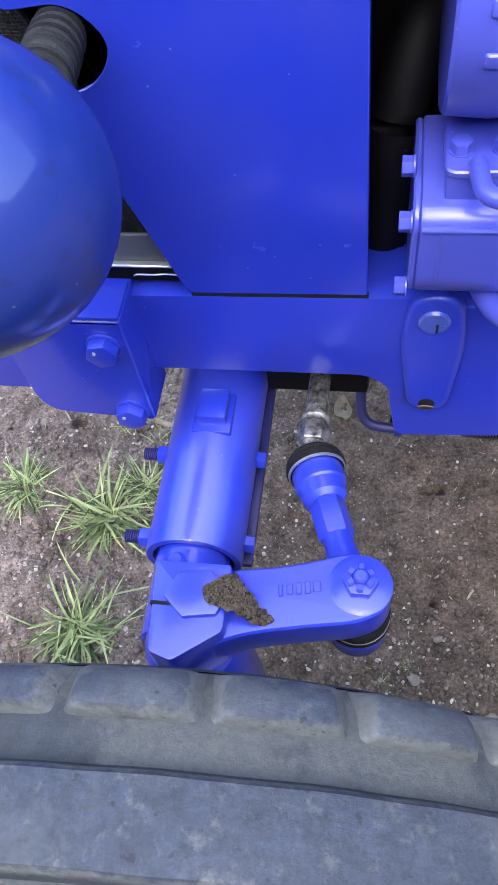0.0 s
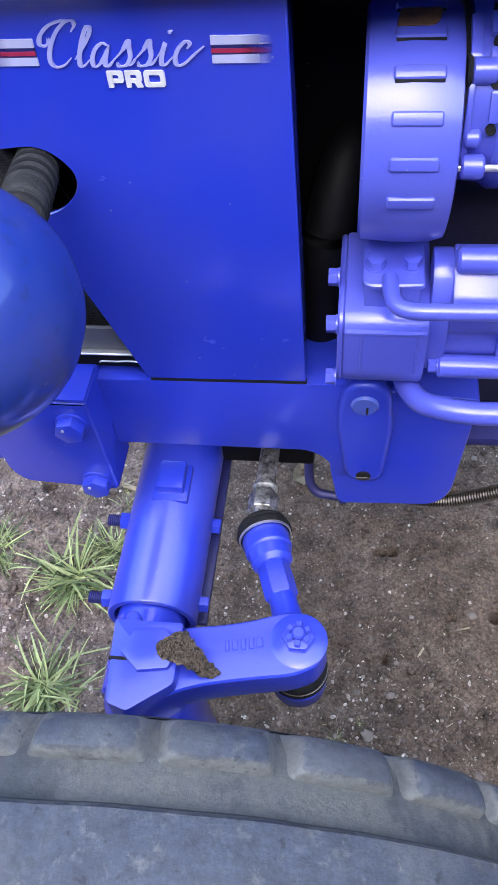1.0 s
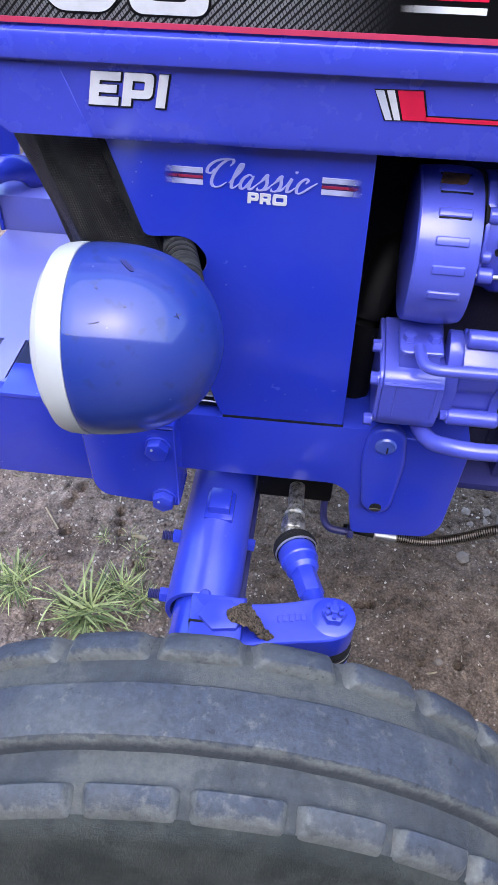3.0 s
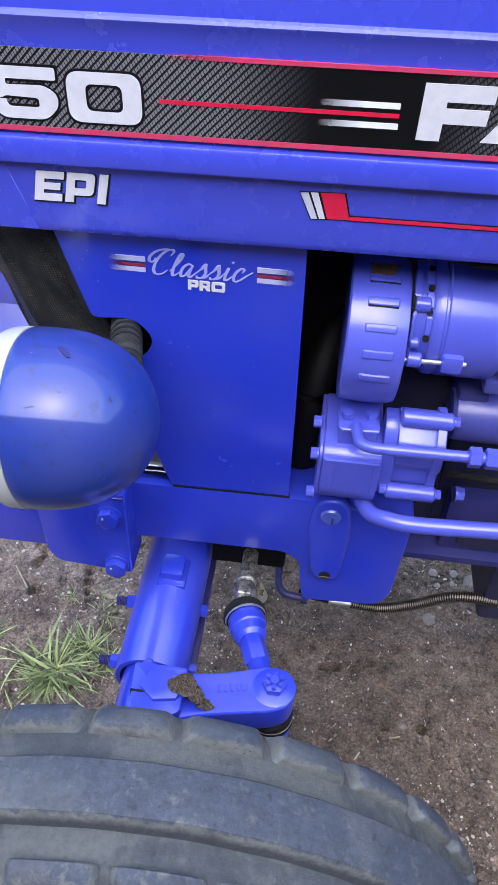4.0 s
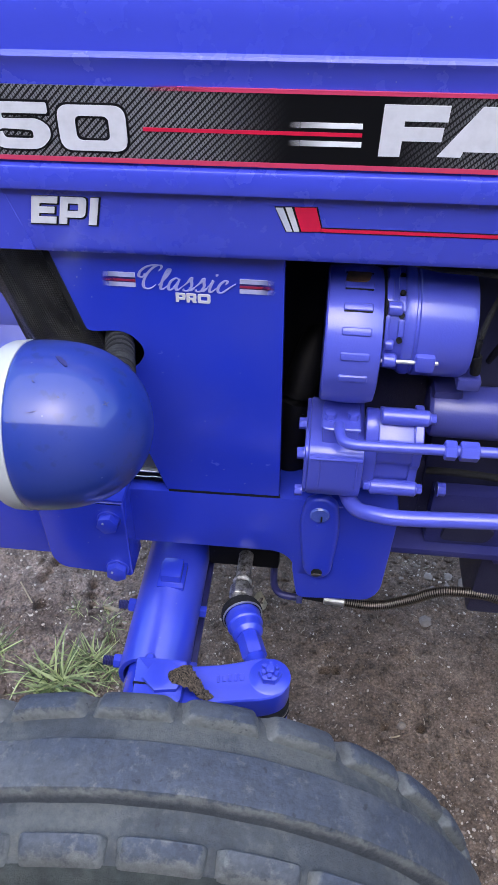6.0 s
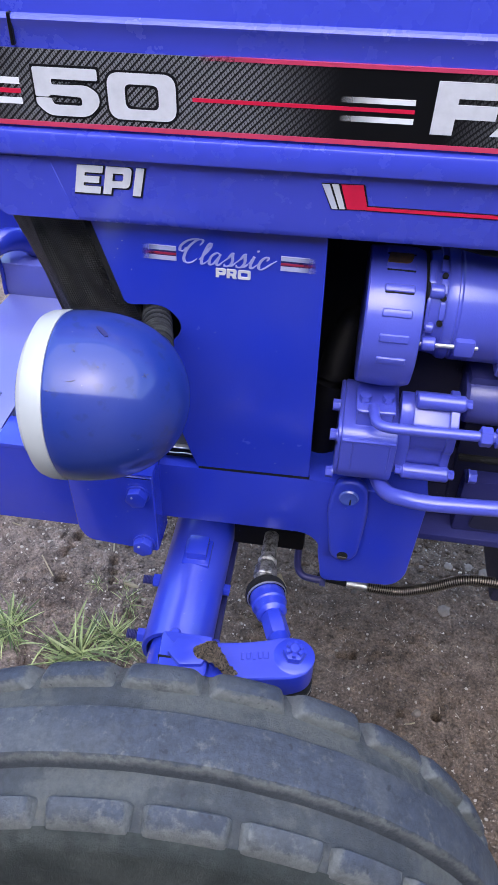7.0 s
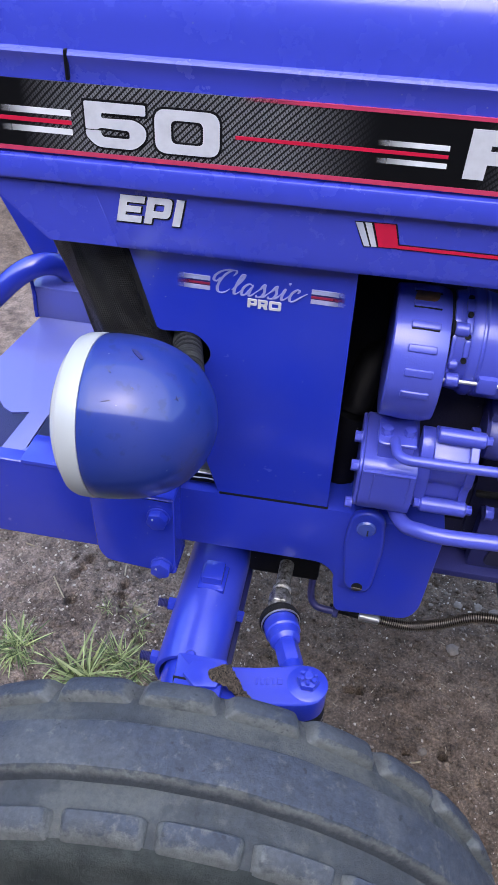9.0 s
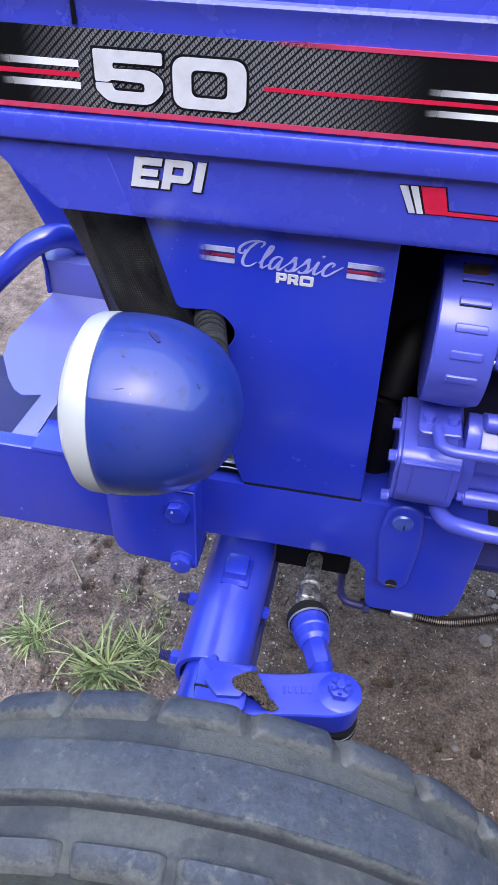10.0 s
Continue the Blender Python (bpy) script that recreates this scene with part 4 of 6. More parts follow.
# ---- chassis rail and brackets ----
def make_rail():
    mid = rounded([(-0.330, 0.632), (0.003, 0.634), (0.022, 0.618), (0.031, 0.588), (0.047, 0.592), (0.070, 0.738), (-0.330, 0.731)], [0, 0.03, 0.02, 0.002, 0, 0.01, 0], 5)
    rail = part("chassis_rail", slab(mid, 0.500, 0.560, "y", 0.0015, 2), blue_cast, tractor, "blue-painted cast chassis side rail")
    front = [(-0.95, 0.587), (-0.31, 0.589), (-0.31, 0.735), (-0.95, 0.735)]
    part("front_rail", slab(front, 0.500, 0.525, "y", 0.004, 3), blue, rail)
    part("front_ledge", slab([(-0.33, 0.500), (-0.33, 0.56), (-0.43, 0.56), (-0.43, 0.500)], 0.727, 0.7375, "z", 0.003, 2), blue, rail)
    part("rail_top", slab([(-0.33, 0.503), (0.01, 0.503), (0.01, 0.60), (-0.33, 0.60)], 0.722, 0.7335, "z", 0.003, 2), blue_cast, rail)
    # cross member blackened for the shadow under the rail
    part("cross_member", block(-0.104, 0.004, 0.548, 0.64, 0.538, 0.70, 0.006), shaded_black, rail)
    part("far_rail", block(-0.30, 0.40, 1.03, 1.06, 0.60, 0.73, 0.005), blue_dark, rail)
    br = slab(rounded([(-0.318, 0.742), (-0.312, 0.625), (-0.300, 0.606), (-0.1985, 0.598), (-0.2005, 0.742)], [0.002, 0.01, 0.012, 0.006, 0.002], 4), 0.462, 0.52, "y", 0.0035, 3)
    bracket = part("axle_bracket", br, blue, tractor, "blue-painted axle mounting bracket with two bolts")
    part("bracket_cap", slab([(-0.318, 0.4615), (-0.2005, 0.4615), (-0.2005, 0.505), (-0.318, 0.505)], 0.7425, 0.7475, "z", 0.002, 2), blue, bracket)
    bolt(bracket, (-0.2215, 0.463, 0.710), (0, -1, 0), 0.026, 0.011, 0.003, blue_cast, turn=12)
    bolt(bracket, (-0.2185, 0.463, 0.614), (0, -1, 0), 0.026, 0.011, 0.003, blue_cast, turn=28)
    # white flecks paint a chip and bright glint on each bolt head
    for x, z, w in ((-0.2265, 0.7155, 0.0017), (-0.2235, 0.6190, 0.0020)):
        part("chip_glint", slab(rounded([(x - w, z - 0.0012), (x + w * 0.6, z - 0.0020), (x + w, z + 0.0008), (x - w * 0.3, z + 0.0022)], 0.0008, 3), 0.4481, 0.4496, "y", 0.0, 1), white, bracket, "white fleck for a paint chip and its bright glint")
    return rail


make_rail()


def make_mount():
    body = rounded([(0.016, 0.735), (0.024, 0.592), (0.033, 0.534), (0.139, 0.541), (0.153, 0.565), (0.160, 0.722)], [0.005, 0.01, 0.012, 0.02, 0.02, 0.005], 4)
    mount = part("engine_mount", slab(body, 0.5013, 0.600, "y", 0.003, 3), blue_cast, tractor, "blue-painted cast engine front mount")
    lid = rounded([(0.034, 0.740), (0.029, 0.690), (0.040, 0.602), (0.060, 0.588), (0.078, 0.602), (0.084, 0.690), (0.078, 0.740), (0.056, 0.752)], 0.018, 5)
    part("cover_plate", slab(lid, 0.491, 0.506, "y", 0.006, 4), blue_cast, mount)
    plug = part("slotted_plug", rod((0.055, 0.492, 0.722), (0.055, 0.4872, 0.722), 0.0132, 28, None, 0.002), blue_worn, mount, "worn slotted plug")
    part("plug_slot", block(0.0565, 0.0585, 0.4865, 0.4880, 0.712, 0.722, 0.0003, 1), black_rubber, plug)
    # dark disc paints the hole's shade; a paler crescent lies along its bottom
    part("hole_dark", rod((0.0585, 0.4985, 0.606), (0.0585, 0.4905, 0.606), 0.0088, 24), black_rubber, mount)
    part("hole_wall", slab([(0.0505, 0.6022), (0.0530, 0.5995), (0.0585, 0.5978), (0.0640, 0.5995), (0.0665, 0.6022), (0.0620, 0.6042), (0.0550, 0.6042)], 0.4898, 0.4912, "y", 0.0004, 1), spring_steel, mount, "paler crescent low in the bolt hole")
    part("drain_pipe", pipe([(-0.004, 0.61, 0.575), (-0.004, 0.578, 0.530), (-0.003, 0.560, 0.492), (0.006, 0.552, 0.478), (0.020, 0.549, 0.476), (0.038, 0.547, 0.477)], 0.0058, 14, 8), blue_dark, mount)
    bolt(mount, (0.034, 0.547, 0.477), (1, 0, 0), 0.018, 0.009, 0.0, blue_dark, "pipe_nut")
    # added dark filler that closes the see-through gap behind the mount
    part("mount_gap_filler", block(0.09, 0.30, 0.565, 0.62, 0.645, 0.765, 0.004), oily, mount)
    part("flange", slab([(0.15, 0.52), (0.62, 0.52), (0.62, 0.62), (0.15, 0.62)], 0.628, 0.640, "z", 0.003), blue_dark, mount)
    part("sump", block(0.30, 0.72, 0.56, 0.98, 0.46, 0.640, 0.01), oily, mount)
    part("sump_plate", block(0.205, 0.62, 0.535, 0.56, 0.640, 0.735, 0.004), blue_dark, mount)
    # flat slab whose dark colour gives the recess its shade
    part("shaded_recess", slab(rounded([(0.225, 0.650), (0.29, 0.650), (0.30, 0.672), (0.28, 0.684), (0.23, 0.684)], 0.01, 4), 0.531, 0.537, "y", 0.001, 1), oily, mount, "dark slab painted as a shaded recess")
    for x in (0.32, 0.36, 0.41):
        bolt(mount, (x, 0.558, 0.600), (0, -1, 0), 0.016, 0.009, 0.002, blue_dark)
    return mount


make_mount()


def make_hose():
    pts = [(0.030, 0.575, 0.452), (0.075, 0.572, 0.448), (0.12, 0.570, 0.446), (0.165, 0.568, 0.448), (0.21, 0.566, 0.470), (0.26, 0.565, 0.500), (0.32, 0.563, 0.503), (0.37, 0.56, 0.495), (0.48, 0.56, 0.50)]
    hose = part("fuel_hose", pipe(pts, 0.0062, 14, 8), black_rubber, tractor, "black rubber hose with steel spring guard")
    part("ferrule", rod((0.078, 0.5715, 0.4475), (0.112, 0.570, 0.4465), 0.0078, 18), zinc, hose, "bright crimped ferrule")
    line = glide(pts, 60)
    for lo, hi in ((0.112, 0.47),):
        run, coil = 0.0, []
        sel = [p for p in line if lo <= p.x <= hi]
        for p, q in zip(sel, sel[1:]):
            t = (q - p).normalized()
            s = t.cross(Vector((0, 0, 1))).normalized()
            u = s.cross(t)
            k = max(2, int((q - p).length / 0.00017))
            for i in range(k):
                a = 2 * math.pi * run / 0.0034
                coil.append(p.lerp(q, i / k) + 0.0078 * (math.cos(a) * s + math.sin(a) * u))
                run += (q - p).length / k
        part("spring_guard", pipe(coil, 0.0011, 5, 1, smooth=False), spring_steel, hose, "steel spring guard")


make_hose()

# ---- hood ----
HOOD = [(0.495, 1.0868), (0.4828, 1.0868), (0.4815, 1.0885), (0.4808, 1.0930), (0.4798, 1.1090), (0.4795, 1.1510), (0.4790, 1.1545), (0.4705, 1.1570), (0.4700, 1.1600), (0.4700, 1.1765), (0.4715, 1.1790), (0.4765, 1.1805), (0.4770, 1.1830),
        (0.4760, 1.2500), (0.4757, 1.2560), (0.4754, 1.2655), (0.4728, 1.2715), (0.4716, 1.2750), (0.4728, 1.2775), (0.4760, 1.2792), (0.4768, 1.2870), (0.4806, 1.3150), (0.4900, 1.3400), (0.5080, 1.3620), (0.5400, 1.3800), (0.6000, 1.3920), (0.7000, 1.3980), (0.7800, 1.4000)]


def shell(x0, x1, cut=0.0, sag=0.0, inset=0.0):
    """The hood's section drawn along the tractor, both sides, with sheet thickness; cut slopes the lower front corner."""
    top = glide([(0, y, z) for y, z in HOOD[20:]], 5)
    outer = HOOD[:20] + [(p.y, p.z) for p in top]
    inner = [(0.500, 1.0868), (0.500, 1.25), (0.502, 1.32), (0.545, 1.37), (0.61, 1.383), (0.78, 1.390)]
    prof = outer + [(1.56 - y, z) for y, z in outer[-2::-1]]
    prof += [(1.56 - y, z) for y, z in inner] + inner[-2::-1]
    bm = bmesh.new()
    rings = []
    for x, front in ((x0, True), (x0 + 0.08, False), (x1, False)):
        ring = []
        for y, z in prof:
            yy = y + inset * (1 if y < 0.78 else -1)
            low = max(0.0, (1.1535 - z) / 0.061) if front else 0.0
            ring.append(bm.verts.new((x + cut * low, yy, z - sag * (x1 - x))))
        rings.append(ring)
    for a, b in zip(rings, rings[1:]):
        for k in range(len(prof)):
            j = (k + 1) % len(prof)
            bm.faces.new((a[k], a[j], b[j], b[k]))
    return bm


hood = part("hood", shell(-0.298, 0.95), blue_hood, tractor, "blue sheet-metal hood with pressed creases", angle=32)
nose = part("hood_nose", shell(-0.41, -0.2975, 0.063, 0.0, 0.0004), blue_hood, tractor, "blue hood nose section behind a seam", angle=32)
# the hood climbs a little towards the rear
for _h in (hood, nose):
    _h.matrix_basis = Matrix.Translation((-0.10, 0, 1.18)) @ Matrix.Rotation(radians(-1.05), 4, "Y") @ Matrix.Translation((0.10, 0, -1.18))
part("skirt_lap", slab([(-0.403, 1.1515), (-0.340, 1.0890), (-0.2640, 1.0890), (-0.2860, 1.1515)], 0.4792, 0.4815, "y", 0.0002, 1), blue_hood, hood)
part("seam_gap", block(-0.3000, -0.2968, 0.4712, 0.478, 1.2535, 1.2800, 0.0005, 1), sticker_black, hood)

BAND_Y = 0.4750


def decal(name, outline, proud, mat, parent, base=BAND_Y, label="", m=None):
    return part(name, slab(outline, base - proud, base + 0.001, "y", 0.0, 1), mat, parent, label, m)


def bar(x0, x1, z0, z1, lean=0.0):
    return [(x0, z0), (x1, z0), (x1 + lean, z1), (x0 + lean, z1)]


decal("decal_band", bar(-0.409, 0.92, 1.1845, 1.2510), 0.0008, decal_weave, hood, label="black printed weave decal band")
decal("red_edge", bar(-0.409, 0.92, 1.1838, 1.1882), 0.0020, sticker_pink, hood, 0.4757)
decal("red_edge", bar(-0.135, 0.92, 1.2488, 1.2522), 0.0014, fading("fading_pink_vinyl", (0.55, 0.05, 0.12), -0.135, -0.075), hood, 0.4747)


def ring_glyph(x0, x1, z0, z1, w, h, r, proud, base, y_back=0.001):
    """A squarish ring with rounded corners, as the digit nought."""
    bm = bmesh.new()
    outer = rounded([(x0, z0), (x1, z0), (x1, z1), (x0, z1)], r, 8)
    inner = rounded([(x0 + w, z0 + h), (x1 - w, z0 + h), (x1 - w, z1 - h), (x0 + w, z1 - h)], r * 0.5, 8)
    n = len(outer)
    vo = [[bm.verts.new((x, y, z)) for x, z in outer] for y in (base - proud, base + y_back)]
    vi = [[bm.verts.new((x, y, z)) for x, z in inner] for y in (base - proud, base + y_back)]
    for i in range(n):
        j = (i + 1) % n
        bm.faces.new((vo[0][i], vo[0][j], vi[0][j], vi[0][i]))
        bm.faces.new((vo[0][i], vo[1][i], vo[1][j], vo[0][j]))
        bm.faces.new((vi[0][i], vi[1][i], vi[1][j], vi[0][j]))
    return bm


# numerals with black shadow outline
def five(x0, x1, z0, z1, g):
    w, t, mid = 0.0165, 0.0098, z0 + (z1 - z0) * 0.52
    return rounded([(x0 - g, z1 + g), (x1 + g, z1 + g), (x1 + g, z1 - t - g), (x0 + w + g * 0.5, z1 - t - g), (x0 + w + g * 0.5, mid + t * 0.55 + g * 0.2), (x1 - 0.010, mid + t * 0.62 + g), (x1 + g, mid - 0.001), (x1 + g, z0 + 0.011), (x1 - 0.011, z0 - g), (x0 + 0.010, z0 - g), (x0 - g, z0 + 0.010), (x0 - g, z0 + 0.0155 + g),
                    (x0 + w - 0.002 - g, z0 + 0.0155 + g), (x0 + w, z0 + t + g), (x1 - w - g, z0 + t + g), (x1 - w - g, mid - t * 0.45 - g), (x0 + w * 0.9, mid - t * 0.35 - g), (x0 + w * 0.9 - 0.003, mid - t * 0.55 - g), (x0 - g, mid - t * 0.55 - g)],
                   [0.002, 0.002, 0.002, 0.002, 0.002, 0.008, 0.010, 0.010, 0.010, 0.008, 0.008, 0.001, 0.001, 0.003, 0.003, 0.003, 0.002, 0.002, 0.002], 4)


decal("numeral_outline", five(-0.2855, -0.2255, 1.1945, 1.2365, 0.0022), 0.0014, sticker_black, hood)
decal("numeral", five(-0.2855, -0.2255, 1.1945, 1.2365, 0.0), 0.0020, sticker_white, hood, label="white block numeral five")
part("numeral_outline", ring_glyph(-0.2192, -0.1518, 1.1925, 1.2372, 0.0204, 0.0135, 0.013, 0.0014, BAND_Y), sticker_black, hood)
part("numeral", ring_glyph(-0.217, -0.154, 1.1945, 1.2352, 0.016, 0.0095, 0.012, 0.0020, BAND_Y), sticker_white, hood, "white block numeral nought")

fade_white = fading("fading_white_vinyl", (0.8, 0.8, 0.82), -0.008, 0.03)
fade_white_front = fading("fading_white_vinyl_front", (0.8, 0.8, 0.82), -0.372, -0.335)
decal("speed_line", bar(-0.139, 0.058, 1.2135, 1.2168, 0), 0.0014, sticker_red, hood)
decal("speed_line", bar(-0.012, 0.058, 1.2205, 1.2252), 0.0014, fade_white, hood)
decal("speed_line", bar(-0.012, 0.058, 1.2045, 1.2092), 0.0014, fade_white, hood)
decal("speed_line", bar(-0.405, -0.2995, 1.2125, 1.2165), 0.0014, sticker_red, hood)
decal("speed_line", bar(-0.375, -0.2995, 1.2205, 1.2262), 0.0014, fade_white_front, hood)
decal("speed_line", bar(-0.375, -0.2995, 1.2030, 1.2085), 0.0014, fade_white_front, hood)
# maker's mark: plain white shapes only
decal("maker_mark", [(0.0735, 1.1975), (0.0925, 1.1975), (0.0932, 1.2115), (0.1275, 1.2115), (0.1285, 1.2235), (0.0938, 1.2235), (0.0941, 1.2285), (0.1310, 1.2285), (0.1318, 1.2420), (0.0752, 1.2420)], 0.0020, sticker_white, hood)
decal("maker_mark", [(0.1255, 1.1985), (0.1460, 1.1985), (0.1480, 1.2035), (0.1850, 1.2035), (0.1870, 1.1985), (0.2080, 1.1985), (0.1840, 1.2420), (0.1590, 1.2420)], 0.0020, sticker_white, hood)
decal("maker_mark", bar(0.215, 0.270, 1.1985, 1.2420, 0.004), 0.0020, sticker_white, hood)


def block_letter(name, outer, inner, x, z, scale, lean, proud, mat, parent, base):
    """A block letter: an outline in letter units, sheared by lean, with an optional counter cut through it."""
    def put(p, y):
        return (x + (p[0] + lean * p[1]) * scale, y, z + p[1] * scale)
    bm = bmesh.new()
    if inner is None:
        slab([(put(p, 0)[0], put(p, 0)[2]) for p in outer], base - proud, base + 0.001, "y", 0.0, 1, bm)
        return part(name, bm, mat, parent)
    n = len(outer)
    vo = [[bm.verts.new(put(p, y)) for p in outer] for y in (base - proud, base + 0.001)]
    vi = [[bm.verts.new(put(p, y)) for p in inner] for y in (base - proud, base + 0.001)]
    for i in range(n):
        j = (i + 1) % n
        bm.faces.new((vo[0][i], vo[0][j], vi[0][j], vi[0][i]))
        bm.faces.new((vo[0][i], vo[1][i], vo[1][j], vo[0][j]))
        bm.faces.new((vi[0][i], vi[1][i], vi[1][j], vi[0][j]))
    return part(name, bm, mat, parent)


def ring_outline(x0, x1, z0, z1, radii, grow=0.0):
    return rounded([(x0 - grow, z0 - grow), (x1 + grow, z0 - grow), (x1 + grow, z1 + grow), (x0 - grow, z1 + grow)], radii, 5)


def badge_letter(ch, x, z, s, lean, proud, mat, g):
    if ch == "E":
        block_letter("letter", [(-g, -g), (0.93 + g, -g), (0.93 + g, 0.25 + g), (0.29 + g, 0.25 + g), (0.29 + g, 0.385 - g), (0.84 + g, 0.385 - g), (0.84 + g, 0.615 + g), (0.29 + g, 0.615 + g),
                                (0.29 + g, 0.75 - g), (0.93 + g, 0.75 - g), (0.93 + g, 1 + g), (-g, 1 + g)], None, x, z, s, lean, proud, mat, hood, 0.4797)
    elif ch == "P":
        block_letter("letter", ring_outline(0.0, 0.93, 0.25, 1.0, [0.02, 0.20, 0.20, 0.02], g), ring_outline(0.28, 0.66, 0.49, 0.77, [0.01, 0.06, 0.06, 0.01], -g), x, z, s, lean, proud, mat, hood, 0.4797)
        block_letter("letter_stem", [(-g, -g), (0.29 + g, -g), (0.29 + g, 0.27), (-g, 0.27)], None, x, z, s, lean, proud - 0.0001, mat, hood, 0.4797)
    else:
        block_letter("letter", [(-g, -g), (0.29 + g, -g), (0.29 + g, 1 + g), (-g, 1 + g)], None, x, z, s, lean, proud, mat, hood, 0.4797)


for _c, _x in (("E", -0.2625), ("P", -0.2335), ("I", -0.2035)):
    badge_letter(_c, _x + 0.0002, 1.1183, 0.0280, 0.21, 0.0010, sticker_black, 0.035)
    badge_letter(_c, _x - 0.0005, 1.1190, 0.0280, 0.21, 0.0018, sticker_white, 0.0)

# three-stripe flag and pinstripe on the skirt
decal("flag_border", [(-0.0188, 1.1445), (-0.0078, 1.1188), (0.029, 1.1200), (0.0225, 1.1455)], 0.0006, sticker_black, hood, 0.4797)
decal("flag_stripe", [(-0.0178, 1.1436), (-0.0068, 1.1197), (-0.0012, 1.1199), (-0.0108, 1.1438)], 0.0014, sticker_silver, hood, 0.4797)
decal("flag_stripe", [(-0.0085, 1.1440), (0.0005, 1.1200), (0.0058, 1.1202), (-0.0022, 1.1442)], 0.0014, sticker_white, hood, 0.4797)
decal("flag_stripe", [(0.0002, 1.1443), (0.0077, 1.1203), (0.0275, 1.1209), (0.0210, 1.1448)], 0.0014, sticker_red, hood, 0.4797)
decal("pinstripe", bar(0.026, 0.90, 1.1195, 1.1248), 0.0006, sticker_black, hood, 0.4797)
decal("pinstripe", bar(0.026, 0.90, 1.1206, 1.1238), 0.0014, sticker_red, hood, 0.4797)

# ---- side panel ----
outline = rounded([(-0.2705, 1.110), (-0.2285, 0.9765), (-0.181, 0.9815), (-0.1595, 0.955), (-0.176, 0.929), (-0.209, 0.919), (-0.149, 0.738), (0.0, 0.7405), (-0.0075, 1.110)], [0, 0.012, 0.018, 0.02, 0.015, 0.008, 0, 0, 0], 5)
panel = part("side_panel", slab(outline, 0.500, 0.503, "y", 0.0008, 1), blue, tractor, "plain blue side panel with cut-out for a hose")
part("folded_edge", slab([(-0.0105, 0.7405), (0.0, 0.7405), (-0.0072, 1.11), (-0.0177, 1.11)], 0.5025, 0.530, "y", 0.001, 1), blue, panel)
part("panel_strip", slab([(-0.2745, 1.105), (-0.2335, 0.9775), (-0.2265, 0.9775), (-0.2665, 1.105)], 0.4985, 0.504, "y", 0.0008, 1), black_rubber, panel, "black rubber edge strip")
part("panel_gap", block(-0.147, 0.001, 0.5005, 0.506, 0.7335, 0.7398, 0.0005, 1), black_rubber, panel)
PY = 0.4997
fade_l = fading("fading_silver_vinyl", (0.42, 0.44, 0.66), -0.203, -0.183)
fade_lr = fading("fading_red_vinyl", (0.30, 0.02, 0.06), -0.203, -0.183)
fade_r = fading("fading_silver_vinyl_rear", (0.42, 0.44, 0.66), -0.016, -0.036)
fade_rr = fading("fading_red_vinyl_rear", (0.30, 0.02, 0.06), -0.016, -0.036)
fade_n = fading("fading_navy_vinyl", (0.012, 0.016, 0.12), -0.206, -0.180)
fade_nr = fading("fading_navy_vinyl_rear", (0.012, 0.016, 0.12), -0.012, -0.040)
for _x0, _x1, _mw, _mr, _mn in ((-0.203, -0.166, fade_l, fade_lr, fade_n), (-0.0535, -0.016, fade_r, fade_rr, fade_nr)):
    decal("flag_ground", bar(_x0, _x1, 1.0438, 1.0501), 0.0006, _mn, panel, PY)
    decal("flag_bar", bar(_x0, _x1, 1.0501, 1.0553), 0.0010, _mw, panel, PY)
    decal("flag_bar", bar(_x0, _x1, 1.0452, 1.0477), 0.0012, _mr, panel, PY)
    decal("flag_bar", bar(_x0, _x1, 1.0386, 1.0438), 0.0010, _mw, panel, PY)


def bowl_letter(x, z, s, stem, leg, wide=1.0):
    """A heavy rounded capital: optional stem and leg round a ring."""
    bm = ring_glyph(x, x + wide * s, z + (0.0 if not stem else 0.28 * s), z + s, 0.30 * s, 0.25 * s if not stem else 0.22 * s, 0.22 * s, 0.0012, PY)
    if stem:
        slab([(x, z), (x + 0.30 * s, z), (x + 0.30 * s, z + s), (x, z + s)], PY - 0.0013, PY + 0.001, "y", 0.0, 1, bm)
    if leg:
        slab([(x + 0.66 * s, z), (x + 1.02 * s, z), (x + 0.88 * s, z + 0.34 * s), (x + 0.52 * s, z + 0.34 * s)], PY - 0.0014, PY + 0.001, "y", 0.0, 1, bm)
    return part("letter", bm, sticker_white, panel)


bowl_letter(-0.1230, 1.0238, 0.0106, True, False)
bowl_letter(-0.1112, 1.0238, 0.0106, True, True)
bowl_letter(-0.0990, 1.0238, 0.0106, False, False, 1.30)

